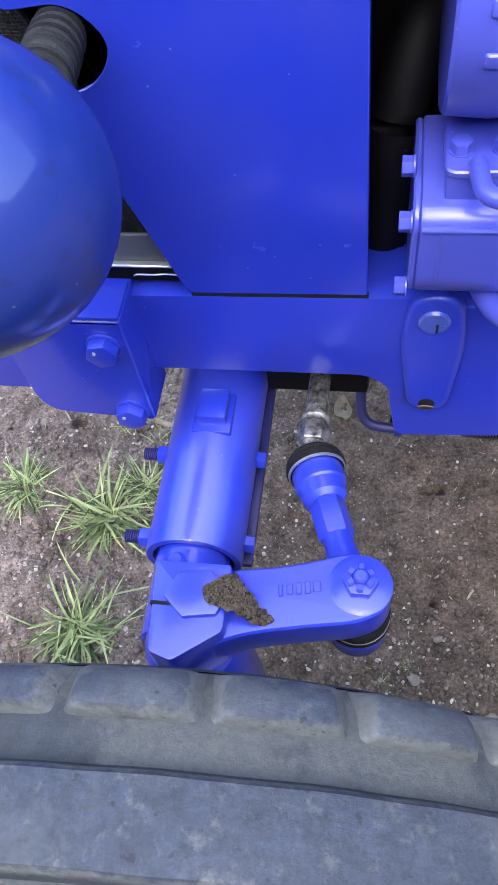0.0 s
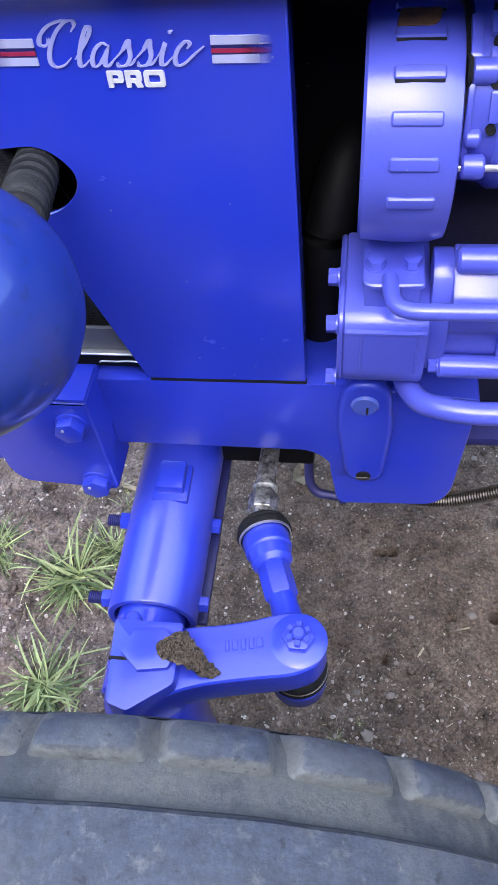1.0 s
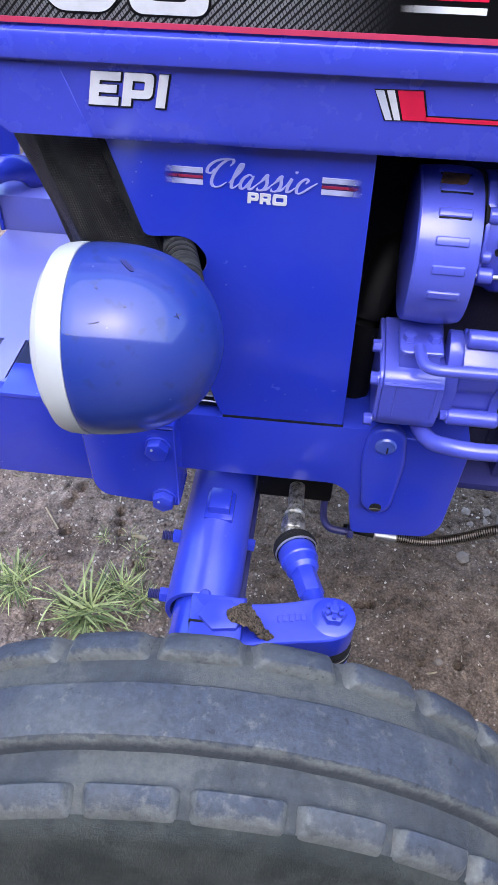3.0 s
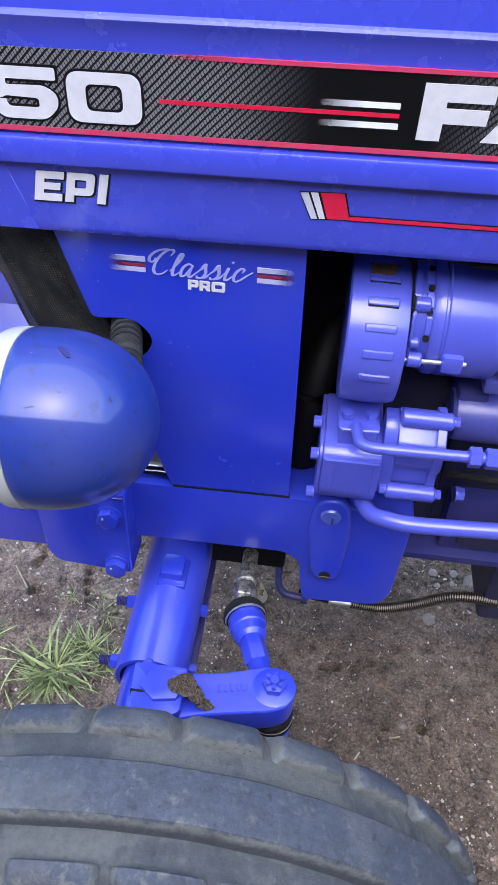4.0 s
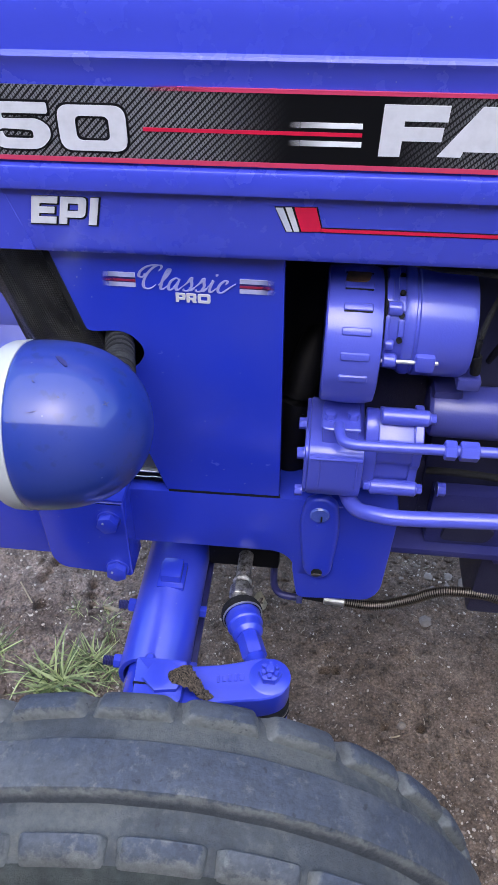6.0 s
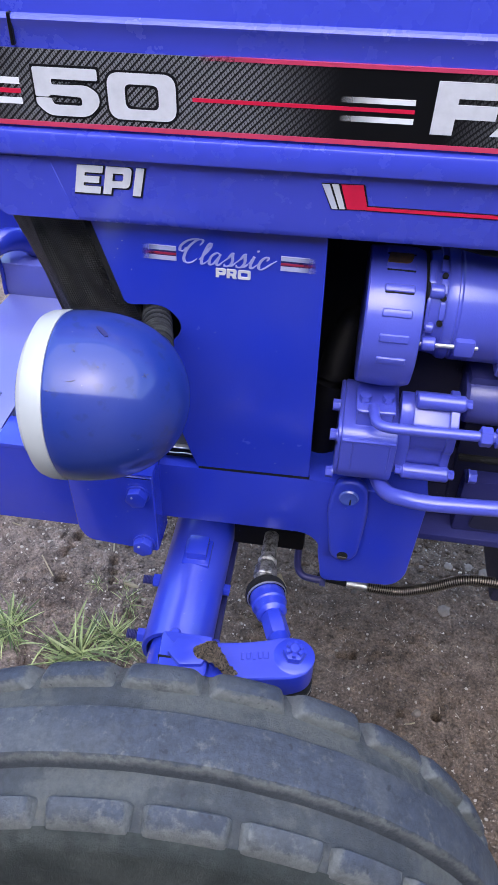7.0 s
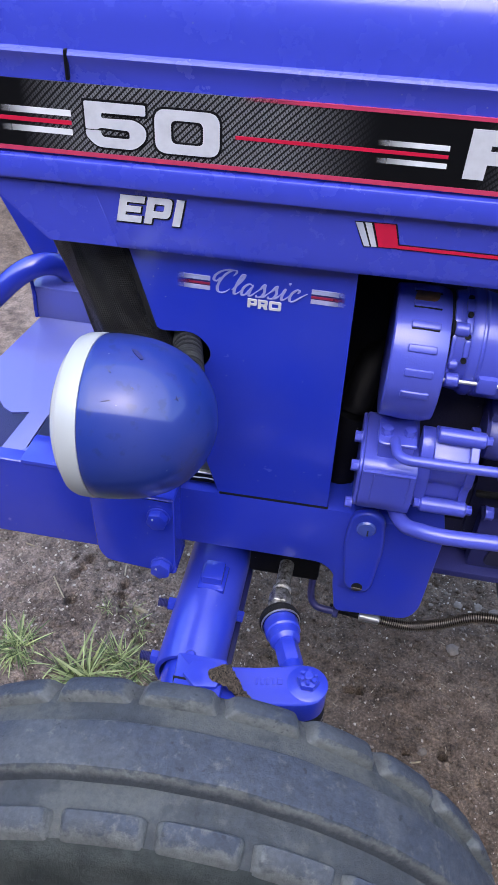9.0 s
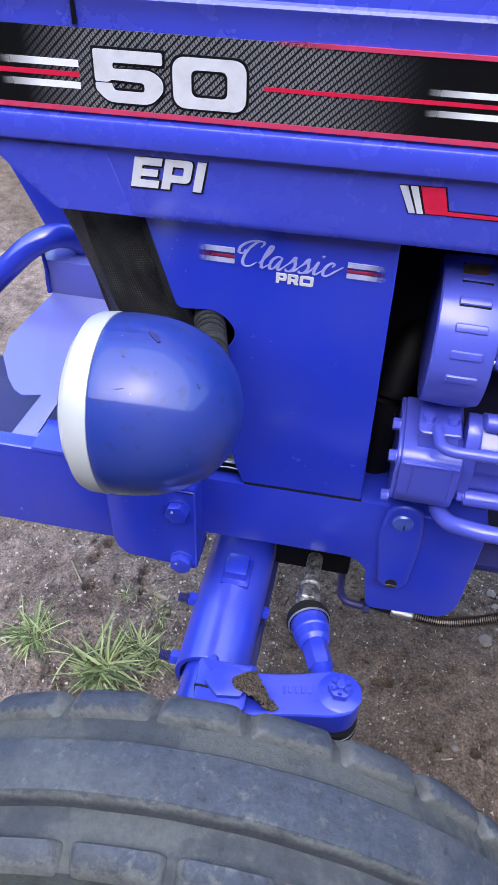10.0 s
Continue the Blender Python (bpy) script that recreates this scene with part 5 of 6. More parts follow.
SCRIPT = {  # pen strokes in letter units: x, height
    "C": [[(1.32, 1.40), (1.46, 1.66), (1.34, 1.82), (1.02, 1.74), (0.66, 1.32), (0.46, 0.76), (0.46, 0.26), (0.70, 0.00), (1.06, 0.06), (1.36, 0.36)],
          [(1.34, 1.82), (0.92, 1.84), (0.40, 1.66), (0.06, 1.30), (0.02, 0.98), (0.22, 0.86), (0.40, 1.00), (0.36, 1.18)]],
    "l": [[(0.0, 0.30), (0.32, 0.80), (0.54, 1.28), (0.56, 1.54), (0.42, 1.56), (0.28, 1.15), (0.18, 0.52), (0.22, 0.06), (0.40, 0.04), (0.66, 0.32)]],
    "a": [[(0.66, 0.84), (0.42, 0.92), (0.14, 0.66), (0.06, 0.24), (0.18, 0.00), (0.40, 0.12), (0.66, 0.62), (0.74, 0.90)], [(0.74, 0.90), (0.62, 0.38), (0.64, 0.06), (0.80, 0.04), (1.02, 0.32)]],
    "s": [[(-0.05, 0.20), (0.30, 0.62), (0.52, 1.02), (0.58, 0.74), (0.66, 0.38), (0.52, 0.04), (0.22, 0.00), (0.12, 0.16)], [(0.52, 0.04), (0.72, 0.08), (0.92, 0.32)]],
    "i": [[(0.0, 0.30), (0.22, 0.62), (0.30, 0.88), (0.22, 0.36), (0.26, 0.04), (0.44, 0.06), (0.68, 0.34)], [(0.42, 1.28), (0.46, 1.34), (0.50, 1.30)]],
    "c": [[(0.52, 0.66), (0.60, 0.84), (0.42, 0.94), (0.16, 0.66), (0.08, 0.26), (0.22, 0.00), (0.48, 0.06), (0.86, 0.44), (1.2, 0.75)]],
}


def pen_letter(ch, x, z, s, lean):
    """A script letter: flat strokes, broad when they run down, thin when they run up."""
    bm = bmesh.new()
    for num, stroke in enumerate(SCRIPT[ch]):
        pts = glide([(u + lean * v, v, 0) for u, v in stroke], 8)
        lo, hi = [], []
        for i, p in enumerate(pts):
            t = (pts[min(i + 1, len(pts) - 1)] - pts[max(i - 1, 0)])
            t = t.normalized() if t.length > 0 else Vector((1, 0, 0))
            heavy = abs(t.y) ** 1.4 * (1.0 if t.x < 0.45 * abs(t.y) + 0.35 else 0.45)
            end = min(1.0, 4.0 * min(i, len(pts) - 1 - i) / len(pts) + 0.35)
            w = (0.030 + 0.066 * heavy) * end
            y = PY - 0.0010 - 0.0004 * num - 0.0003 * i / len(pts)
            nrm = Vector((-t.y, t.x, 0)) * w
            for store, q in ((lo, p - nrm), (hi, p + nrm)):
                store.append((bm.verts.new((x + q.x * s, y, z + q.y * s)), bm.verts.new((x + q.x * s, PY + 0.0005, z + q.y * s))))
        for i in range(len(pts) - 1):
            bm.faces.new((lo[i][0], lo[i + 1][0], hi[i + 1][0], hi[i][0]))
            bm.faces.new((lo[i][0], lo[i][1], lo[i + 1][1], lo[i + 1][0]))
            bm.faces.new((hi[i][0], hi[i][1], hi[i + 1][1], hi[i + 1][0]))
    return part("script_letter", bm, script_silver, panel)


_x = -0.1660
for _c, _adv in (("C", 1.52), ("l", 0.66), ("a", 0.98), ("s", 0.86), ("s", 0.88), ("i", 0.70), ("c", 1.0)):
    pen_letter(_c, _x, 1.0376, 0.0155, 0.26)
    _x += _adv * 0.0155

# ---- radiator ----
def crumpled_screen():
    """A gauze sleeve that wraps the radiator's edge: a turned-back strip, a soft crease, slight folds along its length."""
    bm = bmesh.new()
    nu, nv = 28, 48
    rows = []
    for j in range(nv + 1):
        v = j / nv
        x0, x1 = -0.385 + 0.118 * v, -0.268 + 0.128 * v
        row = []
        for i in range(nu + 1):
            u = i / nu
            y = 0.520 + (0.034 * (0.30 - u) / 0.30 if u < 0.30 else 0.0)
            y += 0.0030 * math.exp(-((u - 0.34 - 0.05 * math.sin(5 * v)) / 0.06) ** 2)
            y += 0.0016 * math.sin(9 * u + 2.5 * v) + 0.0080 * noise.noise(Vector((u * 3, v * 4.5, 1.7))) + 0.0034 * noise.noise(Vector((u * 9, v * 9, 4.0)))
            row.append(bm.verts.new((x0 + (x1 - x0) * u, y, 1.11 - 0.368 * v)))
        rows.append(row)
    for a, b in zip(rows, rows[1:]):
        for i in range(nu):
            bm.faces.new((a[i], a[i + 1], b[i + 1], b[i]))
    bmesh.ops.solidify(bm, geom=bm.faces[:], thickness=-0.004)
    return bm


screen = part("radiator_screen", crumpled_screen(), gauze, tractor, "crumpled black gauze radiator screen, slanted")
part("screen_core", slab([(-0.355, 1.105), (-0.27, 1.105), (-0.148, 0.744), (-0.235, 0.744)], 0.560, 0.62, "y", 0.003, 1), shaded_black, screen)
for _a, _b in (((-0.268, 1.105), (-0.146, 0.752)),):
    part("screen_bead", pipe([(_a[0], 0.519, _a[1]), ((_a[0] + _b[0]) / 2 + 0.002, 0.518, (_a[1] + _b[1]) / 2), (_b[0], 0.519, _b[1])], 0.0035, 10, 8), black_rubber, screen)
part("screen_channel", slab([(-0.262, 0.7582), (-0.140, 0.7582), (-0.136, 0.739), (-0.262, 0.739)], 0.511, 0.522, "y", 0.002, 1), shaded_black, screen)
part("tank_plate", slab([(-0.262, 0.790), (-0.150, 0.790), (-0.146, 0.7615), (-0.262, 0.7615)], 0.5125, 0.5165, "y", 0.001, 1), dull_grey, screen, "dull grey steel plate")
part("loose_wire", pipe([(-0.196, 0.509, 0.748), (-0.192, 0.508, 0.7505), (-0.178, 0.5085, 0.7500), (-0.168, 0.508, 0.7515), (-0.155, 0.509, 0.7495)], 0.0009, 6, 6), zinc, screen)
part("channel_lip", slab([(-0.262, 0.7615), (-0.150, 0.7615), (-0.149, 0.7585), (-0.262, 0.7585)], 0.507, 0.522, "y", 0.001, 1), zinc, screen)
part("radiator_core", slab([(-0.262, 1.10), (-0.03, 1.10), (-0.02, 0.745), (-0.145, 0.745)], 0.545, 1.02, "y", 0.004, 1), shaded_black, screen)

# ---- headlight ----
LC = Vector((-0.2450, 0.3580, 0.9533))
LR, LL = 0.0867, 0.1190


def make_lamp():
    d = Vector((1, 0.0151, 0.0838)).normalized()
    k = LR / 0.080
    bowl = [(0.0, LR * 0.985)] + [(LL * q, LR * (1 - q ** 2.7) ** 0.5) for q in (0.03, 0.1, 0.2, 0.3, 0.4, 0.5, 0.6, 0.7, 0.78, 0.85, 0.9, 0.94, 0.97, 0.99, 0.998, 1.0)]
    lamp = part("headlight", lathe(bowl, LC, d, 64), lamp_blue, tractor, "bowl-shaped faded blue headlight with white rim")
    part("trim_ring", lathe([(h, r * k) for h, r in ((0.0, 0.0770), (-0.0005, 0.0796), (-0.003, 0.0801), (-0.016, 0.0792), (-0.022, 0.0770), (-0.0245, 0.0722), (-0.022, 0.0690))], LC, d, 64), white, lamp, "white-painted trim ring")
    part("lens", lathe([(h, r * k) for h, r in ((-0.022, 0.0720), (-0.030, 0.0670), (-0.0385, 0.0520), (-0.0440, 0.0330), (-0.0465, 0.0))], LC, d, 64), glass, lamp, "domed clear glass lens")
    part("reflector", lathe([(-0.022, 0.070), (0.010, 0.060), (0.035, 0.035), (0.045, 0.0)], LC, d, 48), zinc, lamp)
    part("clip", block(-0.028, -0.014, -0.005, 0.005, -0.0855, -0.078, 0.0015), white, lamp, "", Matrix.Translation(LC) @ Matrix.Rotation(radians(38), 4, "X"))
    nick = part("nick", slab(rounded([(-0.012, -0.0012), (0.000, -0.0034), (0.011, -0.0026), (0.012, 0.0010), (0.004, 0.0034), (-0.008, 0.0026)], 0.0020, 4), -0.0006, 0.0006, "z", 0.0, 1), blue_dark, lamp, "dark drip-shaped mark")
    nick.matrix_basis = Matrix(((0.7353, 0.6496, 0.1932, -0.205), (-0.6585, 0.7522, -0.0234, 0.3515), (-0.1605, -0.1100, 0.9809, 1.0397), (0, 0, 0, 1))) @ Matrix.Diagonal((0.75, 0.8, 1.0, 1.0))
    # small chips and scratches in the enamel: place, outward direction, run, half length and half width in millimetres
    for p, n, run, half, wide in (((-0.159, 0.3253, 1.0137), (0.592, -0.405, 0.697), (0.633, 0.771, -0.067), 3.7, 0.9),
                                  ((-0.1591, 0.3249, 1.0136), (0.59, -0.41, 0.696), (0.528, -0.451, -0.72), 2.7, 0.6),
                                  ((-0.2222, 0.2995, 1.0179), (0.03, -0.683, 0.73), (0.961, 0.22, 0.169), 4.3, 0.7),
                                  ((-0.2426, 0.2922, 1.0097), (-0.036, -0.762, 0.647), (0.999, -0.045, 0.018), 1.7, 1),
                                  ((-0.1994, 0.3138, 1.0262), (0.174, -0.528, 0.831), (0.883, -0.276, -0.38), 1.3, 1.2),
                                  ((-0.2248, 0.3246, 1.0342), (0.005, -0.391, 0.92), (0.736, -0.622, -0.268), 2, 1.2)):
        n, run = Vector(n).normalized(), Vector(run)
        run = (run - n * run.dot(n)).normalized()
        side = n.cross(run)
        m = Matrix(((run.x, side.x, n.x, p[0]), (run.y, side.y, n.y, p[1]), (run.z, side.z, n.z, p[2]), (0, 0, 0, 1)))
        part("scratch", slab(rounded([(-half / 1000, -wide / 3000), (0, -wide / 1000), (half / 1000, -wide / 4000), (half / 1000, wide / 4000), (0, wide / 2000), (-half / 1000, wide / 3000)], 0.0003, 2), -0.0006, 0.0005, "z", 0.0, 1), blue_dark, lamp, "", m)
    ribs = lambda s: 1 + 0.24 * abs(math.sin(s * math.pi / 0.0090)) ** 0.7
    part("ribbed_boot", pipe([(-0.208, 0.570, 0.942), (-0.197, 0.520, 0.957), (-0.186, 0.480, 0.969), (-0.172, 0.425, 0.986), (-0.166, 0.400, 0.992)], 0.0132, 24, 40, wave=ribs), hose_rubber, lamp, "grey ribbed rubber boot")
    way = Vector((-0.166, 0.400, 0.992)) - Vector((-0.186, 0.480, 0.969))
    for t in (-0.10, 0.10, 0.30, 0.50, 0.70, 0.88):
        ring = lathe([(-0.0028, 0.0130), (-0.0022, 0.0162), (0.0, 0.0172), (0.0022, 0.0162), (0.0028, 0.0130)], Vector((-0.186, 0.480, 0.969)) + way * t, way, 24)
        part("boot_ring", ring, black_rubber, lamp)
    part("stem", rod((-0.1668, 0.4035, 0.9910), (-0.163, 0.385, 0.996), 0.0148, 24), lamp_blue, lamp)


make_lamp()

# ---- front tray, guard bar ----


def sheet(rows, faces, thick=0.005):
    """Bent sheet metal through a few corners."""
    bm = bmesh.new()
    vs = [bm.verts.new(p) for p in rows]
    for f in faces:
        bm.faces.new([vs[i] for i in f])
    bmesh.ops.recalc_face_normals(bm, faces=bm.faces[:])
    bmesh.ops.solidify(bm, geom=bm.faces[:], thickness=thick)
    return bm


FOLD_A, FOLD_B = (-0.512, 0.798, 0.785), (-0.461, 0.607, 0.737)
tray = part("front_tray", sheet([FOLD_A, FOLD_B, (-0.36, 0.607, 0.737), (-0.36, 0.798, 0.785)], [(0, 1, 2, 3)]), blue_skylit, tractor, "bent blue steel plates under the nose")
part("tray_wing", sheet([FOLD_A, (-0.5455, 0.702, 0.760), (-0.5420, 0.668, 0.748), (-0.520, 0.632, 0.738), (-0.503, 0.613, 0.734), (-0.488, 0.605, 0.733), FOLD_B], [(0, 1, 2, 3, 4, 5, 6)]), blue_skylit, tray)
part("tray_wall", slab([(-0.523, 0.783), (-0.36, 0.783), (-0.36, 0.836), (-0.523, 0.836)], 0.799, 0.805, "y", 0.0015), blue_skylit, tray)
part("tray_fold", slab([(-0.523, 0.799), (-0.36, 0.799), (-0.36, 0.95), (-0.523, 0.95)], 0.834, 0.840, "z", 0.002), blue_skylit, tray)
part("weld_bead", pipe([(-0.521, 0.800, 0.862), (-0.519, 0.7975, 0.843), (-0.517, 0.7970, 0.822), (-0.518, 0.7965, 0.800), (-0.5165, 0.7955, 0.786)], 0.0032, 8, 6, wave=lambda s: 1 + 0.12 * math.sin(s * 620)), blue, tray)
part("nose_cheek", slab([(-0.66, 1.12), (-0.48, 1.12), (-0.50, 0.838), (-0.527, 0.838)], 0.86, 0.866, "y", 0.001), blue, tray)
part("tray_brace", sheet([(-0.480, 0.528, 0.712), (-0.4455, 0.528, 0.711), (-0.430, 0.609, 0.7335), (-0.459, 0.609, 0.7335)], [(0, 1, 2, 3)], 0.004), blue_skylit, tray)
part("corner_plate", sheet([(-0.440, 0.512, 0.7285), (-0.4385, 0.528, 0.7285), (-0.412, 0.556, 0.7305), (-0.36, 0.556, 0.7305), (-0.36, 0.512, 0.7285)], [(0, 1, 2, 3, 4)], 0.004), blue_skylit, tray)
# dark plates added to stand for the shade below the tray
part("belly_shade", block(-0.64, -0.30, 0.535, 0.80, 0.640, 0.646, 0.002), blue_dark, tray)
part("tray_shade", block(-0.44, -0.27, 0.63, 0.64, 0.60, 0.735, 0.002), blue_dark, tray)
part("guard_bar", pipe([(-0.80, 0.74, 0.615), (-0.66, 0.755, 0.742), (-0.575, 0.770, 0.826), (-0.532, 0.785, 0.866), (-0.500, 0.803, 0.879), (-0.480, 0.828, 0.866), (-0.470, 0.850, 0.838)], 0.0185, 20, 8), blue, tractor, "bent blue tubular guard bar")

# ---- engine bay ----
AX, AY, AZ = 0.074, 0.545, 0.968


def arc_ring(c, x0, x1, r0, r1, a0, a1, n=8):
    """A curved bar round the x axis between two angles, in degrees from +y."""
    bm = bmesh.new()
    rows = []
    for i in range(n + 1):
        a = radians(a0 + (a1 - a0) * i / n)
        d = Vector((0, math.cos(a), math.sin(a)))
        rows.append([bm.verts.new(Vector(c) + Vector((x, 0, 0)) + d * r) for x, r in ((x0, r0), (x0, r1), (x1, r1), (x1, r0))])
    for a, b in zip(rows, rows[1:]):
        for k in range(4):
            bm.faces.new((a[k], a[(k + 1) % 4], b[(k + 1) % 4], b[k]))
    bm.faces.new(rows[0])
    bm.faces.new(rows[-1])
    bmesh.ops.recalc_face_normals(bm, faces=bm.faces[:])
    soften(bm, bm.faces[:], 0.0012, 2)
    return bm


def make_alternator():
    d = (1, 0, 0)
    cover = lathe([(-0.0335, 0.0), (-0.0335, 0.0755), (-0.0315, 0.0780), (-0.004, 0.0800), (0.018, 0.0792), (0.027, 0.0765), (0.0285, 0.070), (0.0285, 0.0)], (AX, AY, AZ), d, 72)
    alt = part("alternator", cover, lilac, tractor, "blue-painted alternator with slotted fan cover")
    for k in range(6):
        a = radians(185.0 - 19.5 * k)
        out = Vector((0, math.cos(a), math.sin(a)))
        m = Matrix.Translation(Vector((AX, AY, AZ)) + out * 0.0775) @ Matrix(((1, 0, 0, 0), (0, -out.z, out.y, 0), (0, out.y, out.z, 0), (0, 0, 0, 1)))
        part("louvre", block(-0.0160, 0.0160, -0.0046, 0.0046, -0.003, 0.0040, 0.0026, 3), lilac, alt, "", m)
        part("louvre_slot", block(-0.0152, 0.0152, 0.0036, 0.0062 if k >= 3 else 0.0046, -0.001, 0.0026 if k >= 3 else 0.0010, 0.0005, 1), black_rubber, alt, "", m)
    body = lathe([(0.036, 0.050), (0.036, 0.0600), (0.040, 0.0625), (0.047, 0.0625), (0.049, 0.0595), (0.052, 0.0625), (0.106, 0.0625), (0.113, 0.058), (0.116, 0.045), (0.116, 0)], (AX + 0.015, AY + 0.004, AZ + 0.022), d, 64)
    part("stator_body", body, lilac, alt)
    # ventilated end frame: a bell with dark half-round windows in its rim
    bell = lathe([(0, 0), (0, 0.050), (0.003, 0.056), (0.020, 0.0585), (0.022, 0.0600), (0.0375, 0.0610), (0.0375, 0.05)], (AX + 0.030, AY + 0.004, AZ + 0.022), d, 64)
    frame_end = part("end_frame", bell, lilac, alt)
    centre = Vector((AX, AY + 0.004, AZ + 0.022))
    for a, x in ((98, 0.0465), (122, 0.0465), (146, 0.0465), (172, 0.0465)):
        out = Vector((0, math.cos(radians(a)), math.sin(radians(a))))
        p = centre + out * 0.0560 + Vector((x, 0, 0))
        part("vent_window", lathe([(0, 0), (0, 0.0032), (0.0052, 0.0032), (0.0052, 0)], p, out, 16), black_rubber, frame_end)
    for a, r, h in ((139, 0.0080, 0.016), (178, 0.0058, 0.010)):
        out = Vector((0, math.cos(radians(a)), math.sin(radians(a))))
        p = centre + out * 0.0585
        part("bolt_lug", rod(p + Vector((0.031, 0, 0)), p + Vector((0.031 + h, 0, 0)), r, 20), lilac, frame_end)
    # webs between the windows, and the stepped lip that the stator sits in
    for a0, a1, x0, x1, r in ((60, 94, 0.044, 0.050, 0.0615), (102, 118, 0.042, 0.050, 0.0615), (126, 142, 0.042, 0.050, 0.0615), (150, 168, 0.044, 0.050, 0.0615), (104, 132, 0.030, 0.037, 0.0612), (146, 206, 0.030, 0.034, 0.0612)):
        part("frame_web", arc_ring((AX, AY + 0.004, AZ + 0.022), x0, x1, 0.050, r, a0, a1), lilac, frame_end)
    out = Vector((0, math.cos(radians(139)), math.sin(radians(139))))
    part("lug_hole", rod(centre + out * 0.0585 + Vector((0.0285, 0, 0)), centre + out * 0.0585 + Vector((0.0312, 0, 0)), 0.0095, 18), black_rubber, frame_end)
    part("cover_gap", lathe([(0, 0.0), (0, 0.057), (0.0035, 0.057), (0.0035, 0.0)], (AX + 0.0268, AY + 0.004, AZ + 0.022), d, 48), black_rubber, alt)
    part("bolt_lug", rod((AX + 0.031, AY - 0.058, AZ + 0.006), (AX + 0.046, AY - 0.058, AZ + 0.006), 0.0080, 18), lilac, alt)
    part("through_bolt", rod((AX + 0.026, AY - 0.060, AZ + 0.006), (AX + 0.092, AY - 0.060, AZ + 0.007), 0.0024, 10), zinc, alt)
    part("bolt_lug", block(AX + 0.066, AX + 0.088, AY - 0.066, AY - 0.045, AZ - 0.003, AZ + 0.017, 0.004), lilac, alt)
    part("rust_patch", slab(rounded([(-0.014, -0.010), (0.012, -0.008), (0.016, 0.010), (-0.010, 0.012)], 0.006, 4), -0.002, 0.0012, "z", 0.0, 1), rust, alt, "rusty worn patch",
         Matrix.Translation((AX - 0.002, AY + 0.0790 * math.cos(radians(97)), AZ + 0.0790 * math.sin(radians(97)))) @ Matrix.Rotation(radians(7), 4, "X"))
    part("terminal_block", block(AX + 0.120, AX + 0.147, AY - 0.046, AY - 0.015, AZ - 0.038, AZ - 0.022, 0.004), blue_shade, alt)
    part("terminal", rod((AX + 0.138, AY - 0.040, AZ - 0.016), (AX + 0.134, AY - 0.046, AZ + 0.012), 0.006, 12), black_rubber, alt)
    part("terminal_lead", pipe([(AX + 0.134, AY - 0.046, AZ + 0.010), (AX + 0.131, AY - 0.056, AZ + 0.030), (AX + 0.136, AY - 0.046, AZ + 0.052), (AX + 0.150, AY - 0.02, AZ + 0.07)], 0.0032, 8, 8), black_rubber, alt)
    part("mount_lug", block(AX + 0.10, AX + 0.135, AY - 0.03, AY + 0.04, AZ - 0.092, AZ - 0.052, 0.006), blue_dark, alt)


make_alternator()


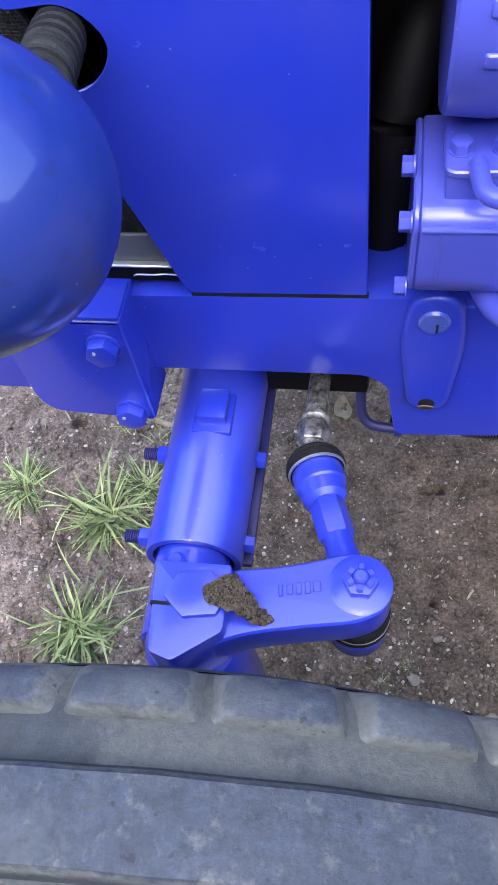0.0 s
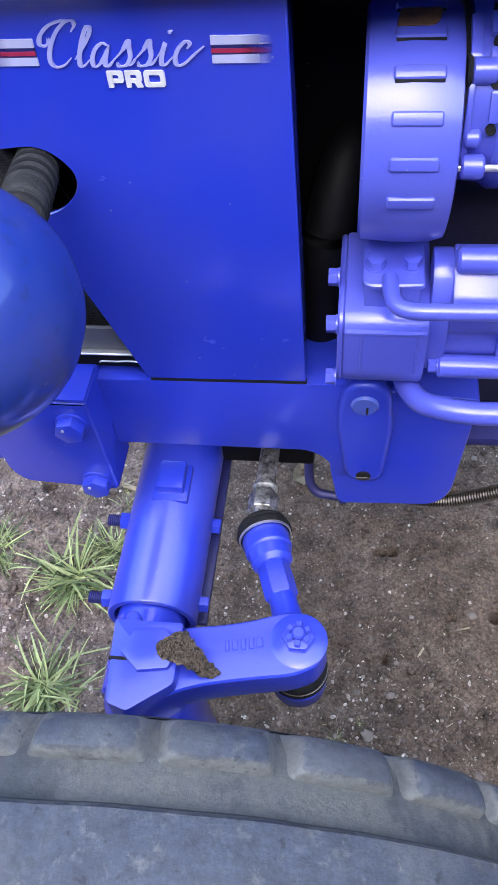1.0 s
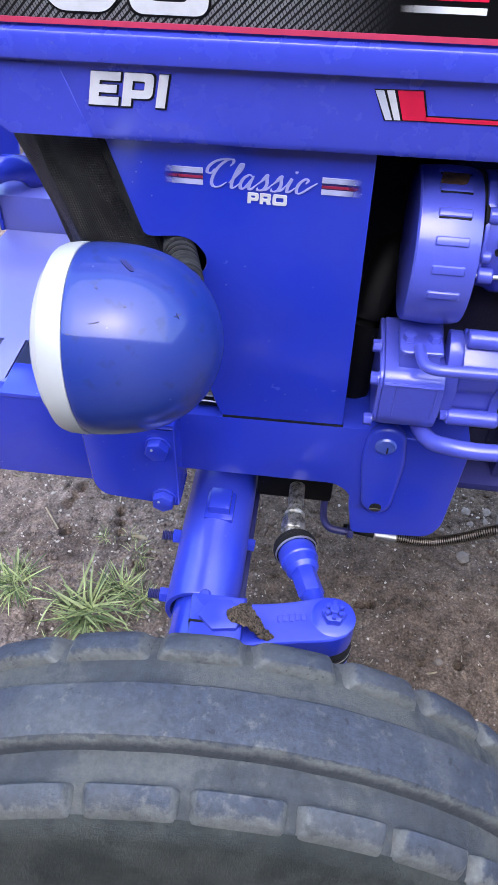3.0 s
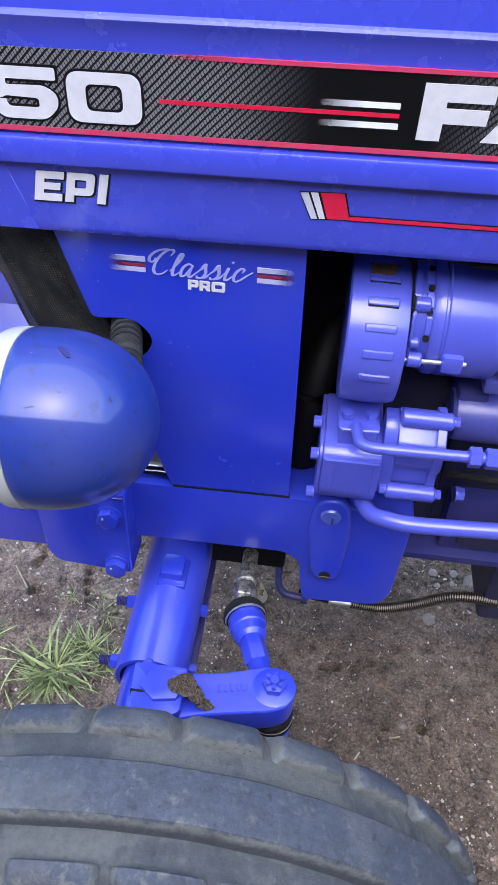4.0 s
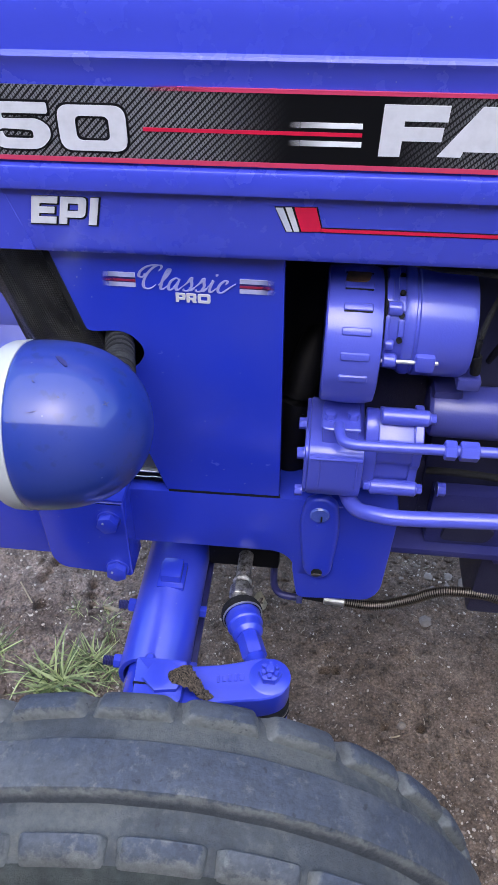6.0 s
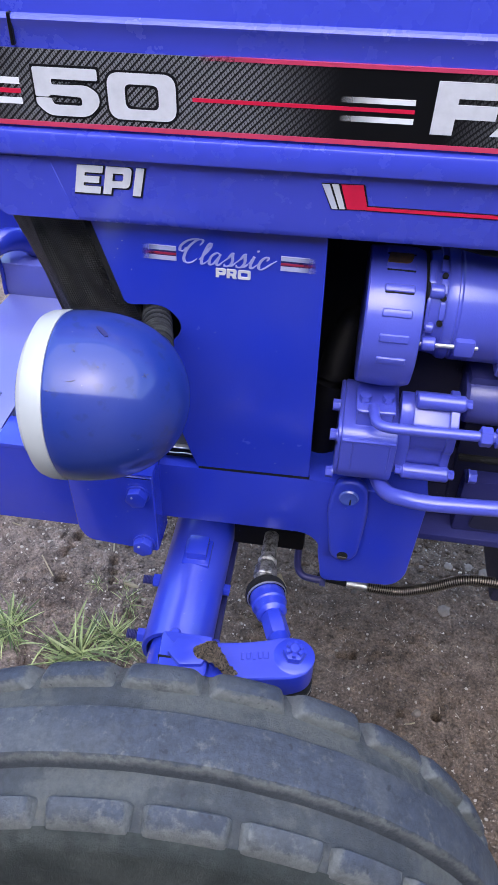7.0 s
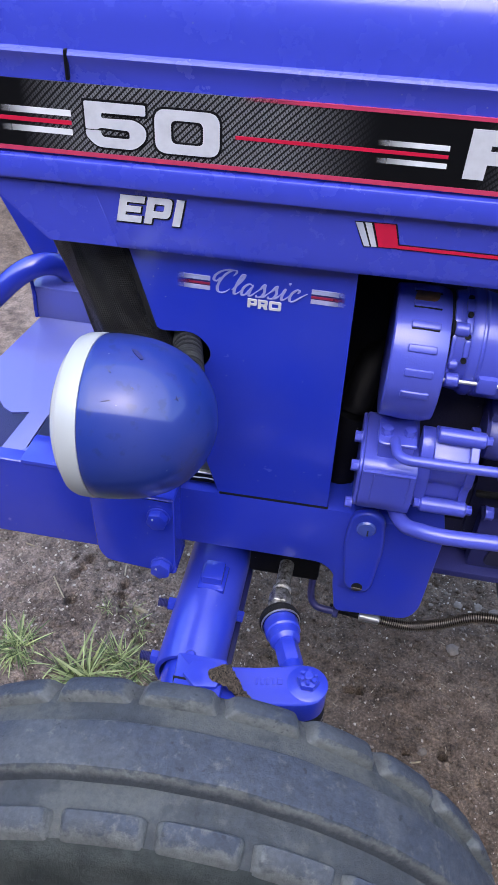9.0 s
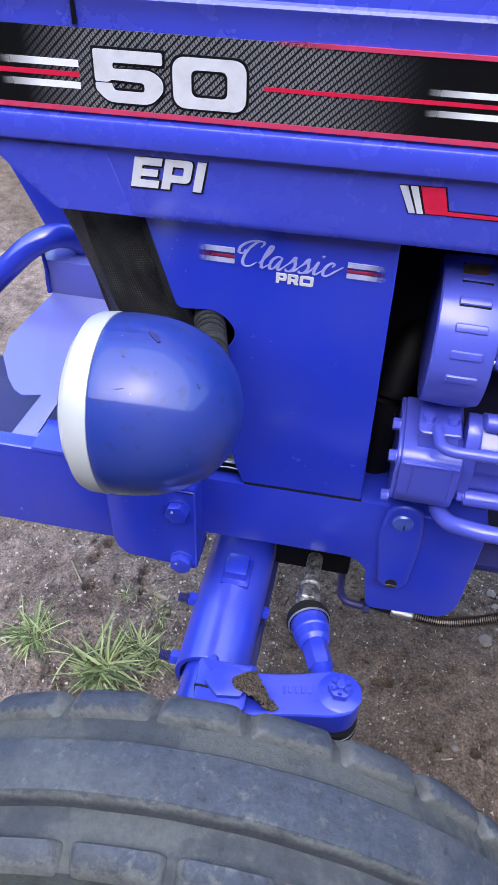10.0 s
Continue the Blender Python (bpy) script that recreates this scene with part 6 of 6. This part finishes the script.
def make_pump():
    # gear pump: flanged cover, body and drive housing along the engine
    front = slab(rounded([(0.472, 0.777), (0.4615, 0.793), (0.4585, 0.846), (0.4665, 0.857), (0.490, 0.8635), (0.56, 0.867), (0.57, 0.782), (0.49, 0.767)], [0.006, 0.012, 0.010, 0.010, 0.010, 0.01, 0.01, 0.01], 7), 0.0335, 0.0990, "x", 0.003, 2)
    pump = part("hydraulic_pump", front, lilac, tractor, "blue-painted gear pump with bolted covers")
    part("end_cover", slab(rounded([(0.468, 0.782), (0.4635, 0.792), (0.462, 0.845), (0.469, 0.855), (0.490, 0.861), (0.56, 0.864), (0.57, 0.782), (0.49, 0.769)], 0.008, 4), 0.0285, 0.0340, "x", 0.0015, 1), lilac, pump)
    part("cover_bead", pipe([(0.035, 0.4592, 0.8475), (0.07, 0.4592, 0.8475), (0.097, 0.4592, 0.8475)], 0.0022, 10, 3), lilac, pump)
    part("cover_bead", pipe([(0.0480, 0.4605, 0.802), (0.0480, 0.4592, 0.825), (0.0480, 0.4590, 0.846)], 0.0012, 8, 4), lilac, pump)
    part("cover_bead", pipe([(0.0915, 0.4605, 0.802), (0.0915, 0.4592, 0.825), (0.0915, 0.4590, 0.846)], 0.0012, 8, 4), lilac, pump)
    for y, z in ((0.500, 0.868), (0.4660, 0.850), (0.4640, 0.791)):
        bolt(pump, (0.0287, y + 0.003, z - 0.004), (-1, 0, 0), 0.0125, 0.0075, 0.0015, lilac, "cover_bolt")
    # outlet block on top, with pipe
    part("outlet_block", block(0.0480, 0.0900, 0.4755, 0.528, 0.842, 0.8780, 0.0025), lilac, pump)
    part("outlet_flange", slab(rounded([(0.0460, 0.4725), (0.0925, 0.4745), (0.0925, 0.530), (0.0460, 0.530)], [0.010, 0.003, 0.014, 0.014], 5), 0.8775, 0.8830, "z", 0.0012, 1), lilac, pump)
    bolt(pump, (0.056, 0.494, 0.8830), (0, 0, 1), 0.0125, 0.007, 0.001, lilac)
    bolt(pump, (0.083, 0.496, 0.8830), (0, 0, 1), 0.0125, 0.007, 0.001, lilac)
    up = part("outlet_pipe", pipe([(0.0665, 0.480, 0.884), (0.0675, 0.462, 0.8855), (0.0715, 0.449, 0.8860), (0.082, 0.4425, 0.8870), (0.098, 0.441, 0.8880), (0.130, 0.441, 0.8885), (0.20, 0.441, 0.8905)], 0.0062, 18, 8), lilac, pump)
    for x, w in ((0.183, 0.0135), (0.200, 0.021)):
        part("pipe_nut", lathe([(0, 0), (0, 0.0100), (0.0012, 0.0115), (w - 0.0012, 0.0115), (w, 0.0100), (w, 0)], (x, 0.441, 0.8903), (1, 0, 0), 6), lilac, up)
    part("outlet_pipe", pipe([(0.215, 0.441, 0.891), (0.26, 0.441, 0.892), (0.34, 0.443, 0.894), (0.55, 0.45, 0.90)], 0.0062, 18, 6), lilac, pump)
    # middle flange and drive housing
    part("mid_flange", slab(rounded([(0.478, 0.874), (0.468, 0.84), (0.474, 0.79), (0.50, 0.775), (0.516, 0.79), (0.516, 0.890), (0.492, 0.890)], 0.01, 4), 0.0985, 0.1140, "x", 0.002, 2), lilac, pump)
    hous = slab(rounded([(0.484, 0.884), (0.4685, 0.872), (0.4685, 0.842), (0.478, 0.830), (0.478, 0.808), (0.486, 0.795), (0.512, 0.79), (0.512, 0.894), (0.494, 0.894)], 0.006, 4), 0.1135, 0.160, "x", 0.002, 2)
    part("drive_housing", hous, lilac, pump)
    part("housing_seam", slab(rounded([(0.480, 0.888), (0.4655, 0.874), (0.4655, 0.840), (0.475, 0.828), (0.475, 0.80), (0.486, 0.790), (0.514, 0.79), (0.514, 0.898), (0.492, 0.898)], 0.006, 4), 0.1545, 0.1650, "x", 0.001, 1), lilac, pump)
    for y, z, x0, x1 in ((0.472, 0.799, 0.1100, 0.1670), (0.488, 0.896, 0.1140, 0.1700)):
        part("bolt_boss", rod((x0, y, z), (x1, y, z), 0.0098, 22, None, 0.002), lilac, pump)
        bolt(pump, (x1, y, z), (1, 0, 0), 0.011, 0.006, 0.001, lilac)
    bolt(pump, (0.1102, 0.470, 0.801), (-1, 0, 0), 0.0110, 0.0065, 0.001, lilac, "cover_bolt")
    bolt(pump, (0.203, 0.520, 0.757), (1, 0, 0), 0.016, 0.009, 0.002, lilac)
    # suction pipe below
    part("suction_pipe", pipe([(0.084, 0.500, 0.762), (0.090, 0.476, 0.766), (0.100, 0.455, 0.772), (0.117, 0.443, 0.779), (0.137, 0.438, 0.7810), (0.170, 0.437, 0.7825), (0.30, 0.437, 0.791), (0.55, 0.44, 0.805)], 0.0098, 22, 8), lilac, pump)
    part("suction_elbow", rod((0.080, 0.520, 0.775), (0.084, 0.499, 0.762), 0.0120, 20), lilac, pump)


make_pump()

# engine parts carry the shade of the bay in their dark colours
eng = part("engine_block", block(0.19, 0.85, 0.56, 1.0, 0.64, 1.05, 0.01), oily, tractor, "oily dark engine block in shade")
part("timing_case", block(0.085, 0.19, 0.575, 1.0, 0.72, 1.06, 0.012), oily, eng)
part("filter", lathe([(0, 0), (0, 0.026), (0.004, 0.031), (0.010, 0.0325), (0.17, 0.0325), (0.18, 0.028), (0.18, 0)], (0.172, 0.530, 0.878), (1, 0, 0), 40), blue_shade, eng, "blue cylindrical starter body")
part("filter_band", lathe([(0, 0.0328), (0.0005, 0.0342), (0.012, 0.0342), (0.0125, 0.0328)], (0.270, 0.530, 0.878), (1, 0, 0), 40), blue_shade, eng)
# hose coloured near-black, as the bay's shade hides it
part("coolant_hose", pipe([(0.010, 0.575, 0.735), (0.012, 0.572, 0.79), (0.016, 0.578, 0.85), (0.03, 0.61, 0.90), (0.05, 0.66, 0.91)], 0.021, 18, 8), shaded_black, eng, "black rubber coolant hose")
part("wiring", pipe([(0.235, 0.50, 1.095), (0.228, 0.505, 1.05), (0.240, 0.525, 0.99), (0.236, 0.55, 0.94)], 0.004, 10, 8), black_rubber, eng)
part("wiring", pipe([(0.11, 0.505, 1.088), (0.15, 0.50, 1.082), (0.22, 0.50, 1.075), (0.30, 0.51, 1.03)], 0.005, 10, 8), black_rubber, eng)
part("low_cable", pipe([(0.19, 0.535, 0.775), (0.23, 0.515, 0.792), (0.30, 0.50, 0.800), (0.40, 0.50, 0.80)], 0.005, 10, 8), black_rubber, eng)

# black boxes added to close off the bay and stand for its shade
part("bay_filler", block(-0.03, 0.085, 0.63, 1.02, 0.72, 1.09, 0.01), shaded_black, eng, "added black box for the engine bay's deep shade")
part("bay_filler_floor", block(-0.03, 0.19, 0.56, 1.02, 0.70, 0.725, 0.004), shaded_black, eng)
